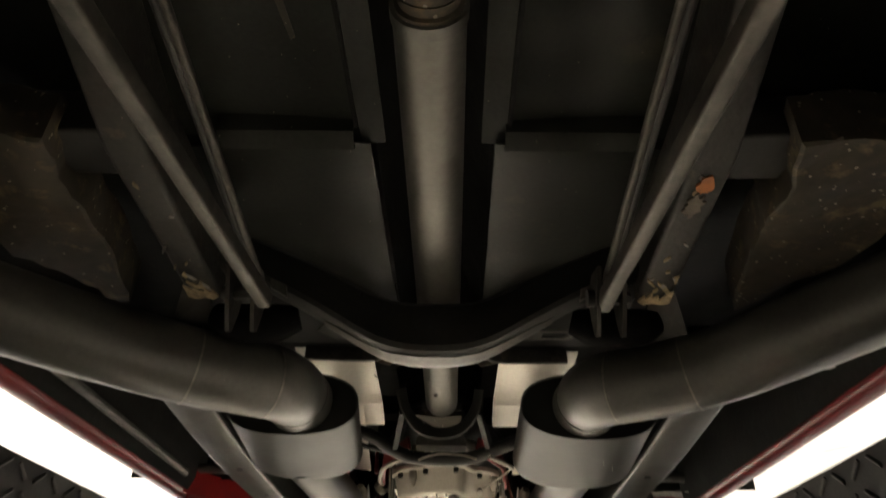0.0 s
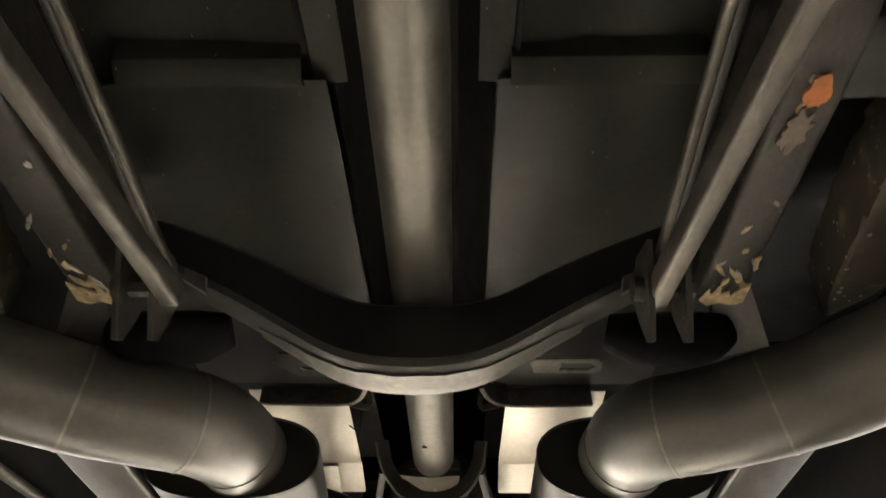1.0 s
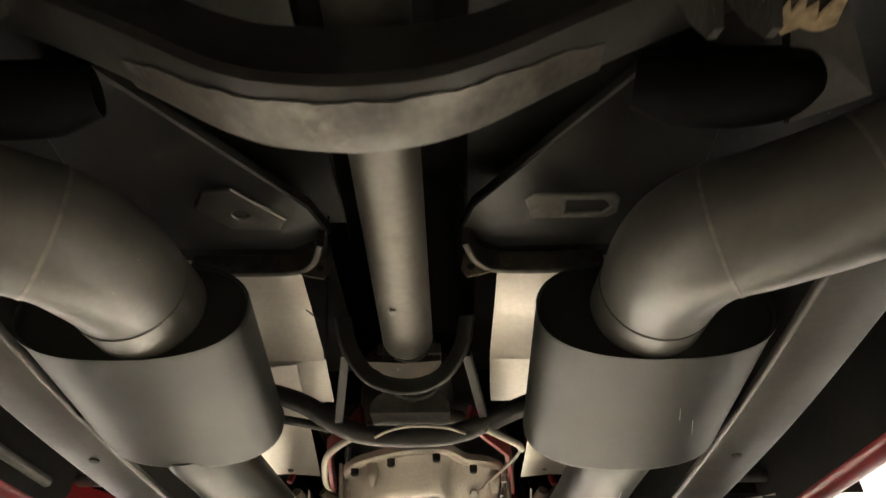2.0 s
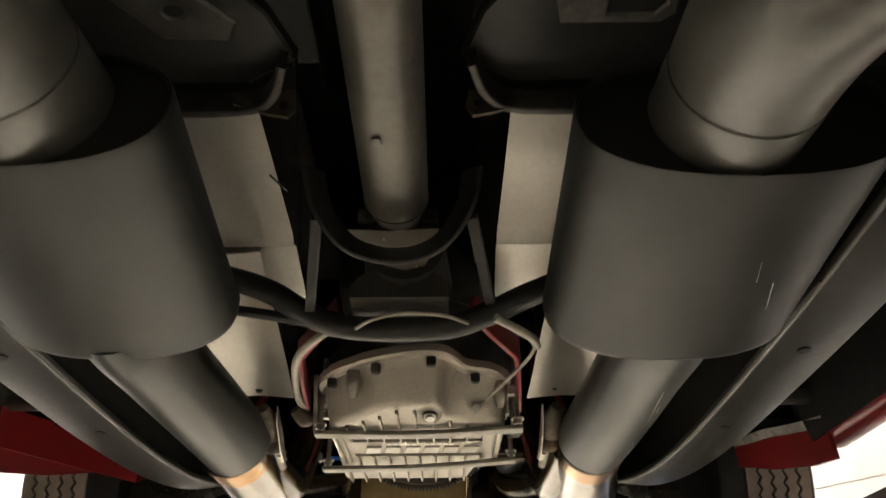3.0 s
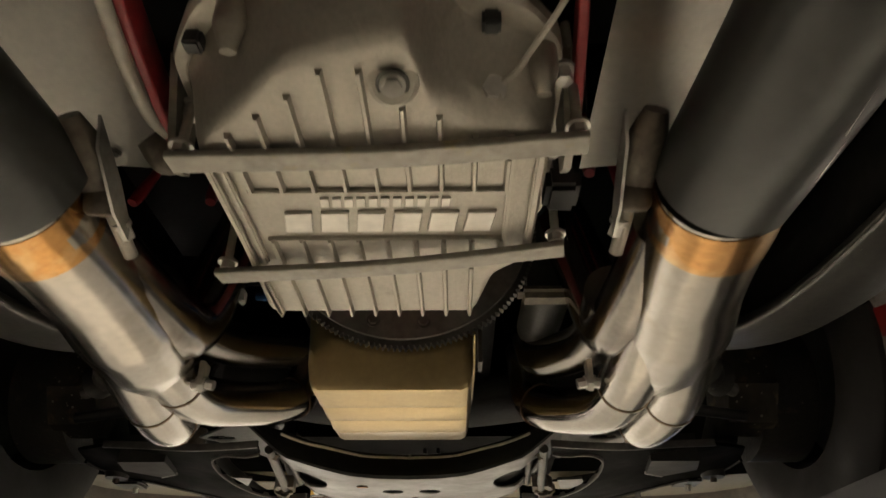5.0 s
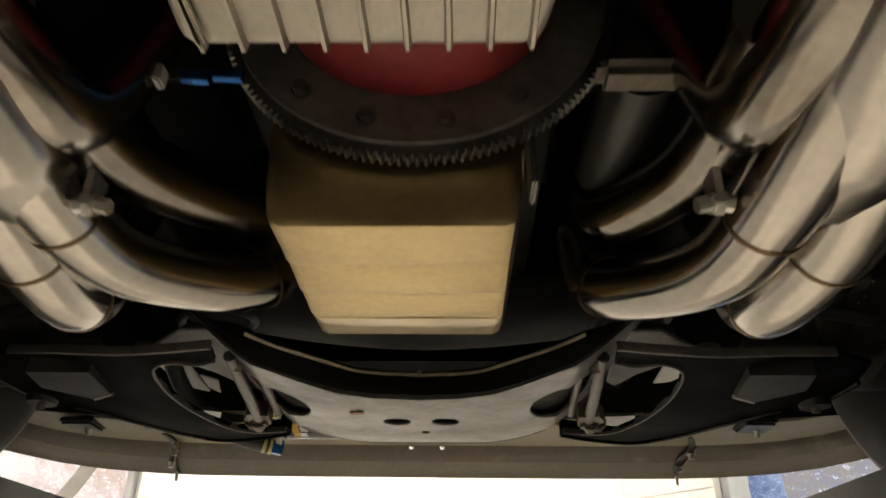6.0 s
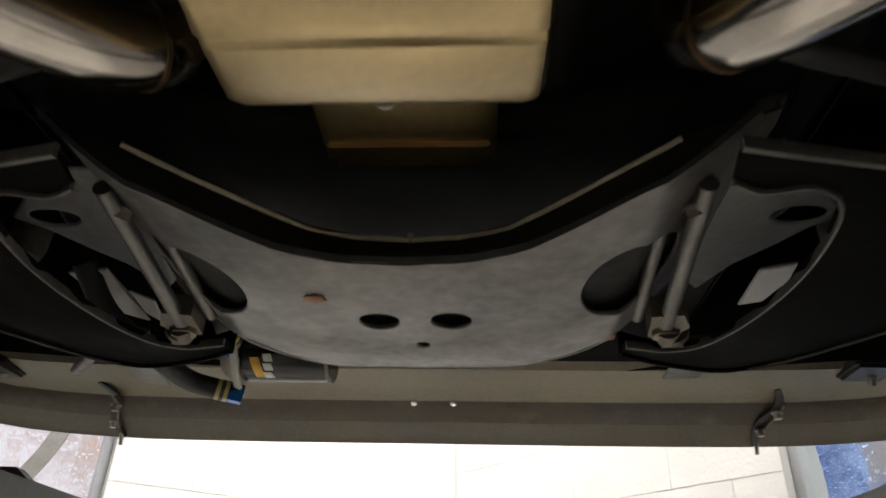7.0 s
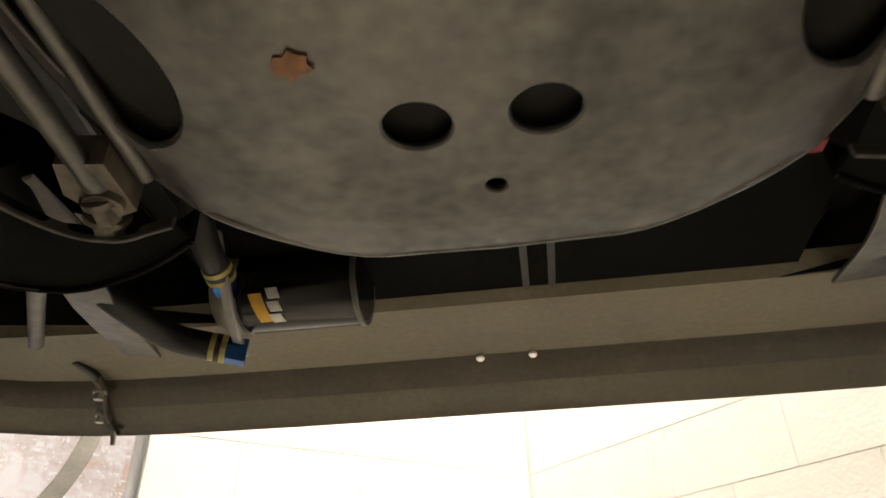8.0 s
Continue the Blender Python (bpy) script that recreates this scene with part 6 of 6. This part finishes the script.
def radiator_support():
    t = thing("radiator_support", "black lower radiator support panel", "radiator support", (0, 3.1, 1.83))
    part("panel", sheet([[(x, y, z) for x in (-0.32, -0.15, 0.15, 0.32)] for y, z in ((2.90, 1.85), (3.0, 1.84), (3.20, 1.826))], 0.003), ARM_BLACK, t)
    for x in (0.015, 0.045):
        part("rib", box(x - 0.004, x + 0.004, 2.95, 3.195, 1.821, 1.836, 0.002), BLACK_PAINT, t)
    part("strap", sweep([(0.335, 2.95, 1.768), (0.355, 3.05, 1.772), (0.378, 3.19, 1.80)], rect(0.055, 0.006, 0.002), None, 3), K_GREY, t, "flat grey support strap")
    part("strap", sweep([(-0.385, 2.93, 1.768), (-0.43, 3.05, 1.772), (-0.49, 3.24, 1.80)], rect(0.045, 0.006, 0.002), None, 3), K_GREY, t, "flat grey support strap")
    part("brace_rod", rod((-0.43, 2.96, 1.76), (-0.60, 3.18, 1.80), 0.009), K_GREY, t, "thin brace rod")
    part("radiator", box(-0.36, 0.36, 3.16, 3.24, 1.87, 2.35, 0.006), BLACK_DULL, t, "black radiator core")
    return t


radiator_support()


def oil_filter():
    t = thing("oil_filter", "black canister oil filter on a remote mount", "oil filter", (-0.23, 3.1, 1.76))
    y, z, r = 3.115, 1.808, 0.046
    part("canister", tube([(-0.292, y, z), (-0.286, y, z), (-0.17, y, z), (-0.163, y, z), (-0.160, y, z)], r, smooth=1, n=36, sizes=[0.97, 1, 1, 0.97, 0.88]), GLOSS_BLACK, t, "glossy black filter canister")
    part("rim_seam", tube([(-0.166, y, z), (-0.161, y, z)], r * 1.015, smooth=1, n=36), STEEL_DARK, t)
    part("mount_head", tube([(-0.325, y, z), (-0.31, y, z), (-0.295, y, z)], r, smooth=2, n=28, sizes=[0.8, 1, 1]), CAST, t, "cast mount head")
    # print on the canister: plain slanted bars, following the curve
    def patch(x0, x1, a0, a1, slant, material, name):
        rows = []
        for k in range(7):
            a = radians(a0 + (a1 - a0) * k / 6)
            rows.append([(x + slant * k / 6, y - (r + 0.0008) * math.cos(a), z - (r + 0.0008) * math.sin(a)) for x in (x0, x1)])
        part(name, sheet(rows, 0.0006), material, t, "plain printed mark")
    patch(-0.277, -0.263, 30, 72, 0.008, YELLOW, "orange_mark")
    for k in range(3):
        patch(-0.258, -0.245, 24 + 18 * k, 38 + 18 * k, 0.003, WHITE_PRINT, "white_mark")
    def fitting(q, w, size):
        q, w = Vector(q), Vector(w).normalized()
        part("hose_fitting", rod(q, q + w * 0.022, size, n=6), BLUE_ANODISED, t, "blue anodised hose fitting")
        for k, m in enumerate((YELLOW_DULL, HOSE_BLACK, YELLOW_DULL)):
            part("fitting_collar", rod(q + w * (0.022 + 0.006 * k), q + w * (0.028 + 0.006 * k), size * 1.04, n=18), m, t, "banded collar")
        return q + w * 0.04
    e1 = fitting((-0.302, 3.145, 1.749), (-1, -0.45, 0.12), 0.0155)
    part("hose", tube([e1, e1 + Vector((-0.04, -0.02, 0.008)), (-0.41, 3.05, 1.778), (-0.45, 2.98, 1.81), (-0.47, 2.92, 1.86)], 0.0155, n=16), HOSE_BLACK, t, "thick black oil hose")
    e2 = fitting((-0.304, 3.085, 1.796), (0.02, -1, 0.28), 0.0155)
    part("hose", tube([e2, e2 + Vector((0.0, -0.03, 0.012)), (-0.302, 2.97, 1.86), (-0.305, 2.94, 1.93)], 0.0145, n=16), HOSE_BLACK, t, "thick black oil hose")
    part("mount_strap", sweep([(-0.30, 3.02, 1.85), (-0.296, 3.05, 1.80), (-0.302, 3.10, 1.765), (-0.31, 3.155, 1.752)], rect(0.012, 0.006, 0.002), None, 5), PALE_GREY, t, "pale bent mount strap")
    return t


oil_filter()


# ---------------------------------------------------------------- bricks of the walls, last
def block_wall(name, first, last, low, high):
    wall, a, way, inward, length = WALLS[name]
    if name == "wall_north":
        a, way = a + way * length, -way
    u0, u1, z0, z1 = OPENINGS[name]
    shared = {}

    def mesh(w):
        w = round(w, 3)
        if w not in shared:
            bm = box(-w / 2 + 0.0014, w / 2 - 0.0014, -0.02, 0.0015, -0.0986, 0.0986, 0.001)
            me = bpy.data.meshes.new("block")
            bm.to_mesh(me)
            bm.free()
            me.materials.append(BLOCK_WHITE)
            shared[w] = me
        return shared[w]
    turn = math.degrees(math.atan2(way.y, way.x))
    if (pose(0, 0, 0, 0, 0, turn).to_3x3() @ Vector((0, 1, 0))).to_2d().dot(inward) < 0:
        turn += 180
    for c in range(low, high):
        z = 0.2 * c + 0.13
        for k in range(first, last):
            lo, hi = 0.4 * k + (0.28 if c % 2 else 0.08), 0.4 * k + (0.68 if c % 2 else 0.48)
            if k == first and first == 0:
                lo = 0.02
            if z0 < z < z1:
                if lo < u0 < hi:
                    hi = u0
                elif lo < u1 < hi:
                    lo = u1
                elif u0 <= lo and hi <= u1:
                    continue
            if hi - lo < 0.03:
                continue
            p = a + way * (lo + hi) / 2
            ob = new("block", mesh(hi - lo))
            ob.parent = wall
            ob.matrix_local = pose(p.x, p.y, z, 0, 0, turn)


block_wall("wall_east", 0, 17, 5, 14)
block_wall("wall_north", 0, 17, 5, 14)
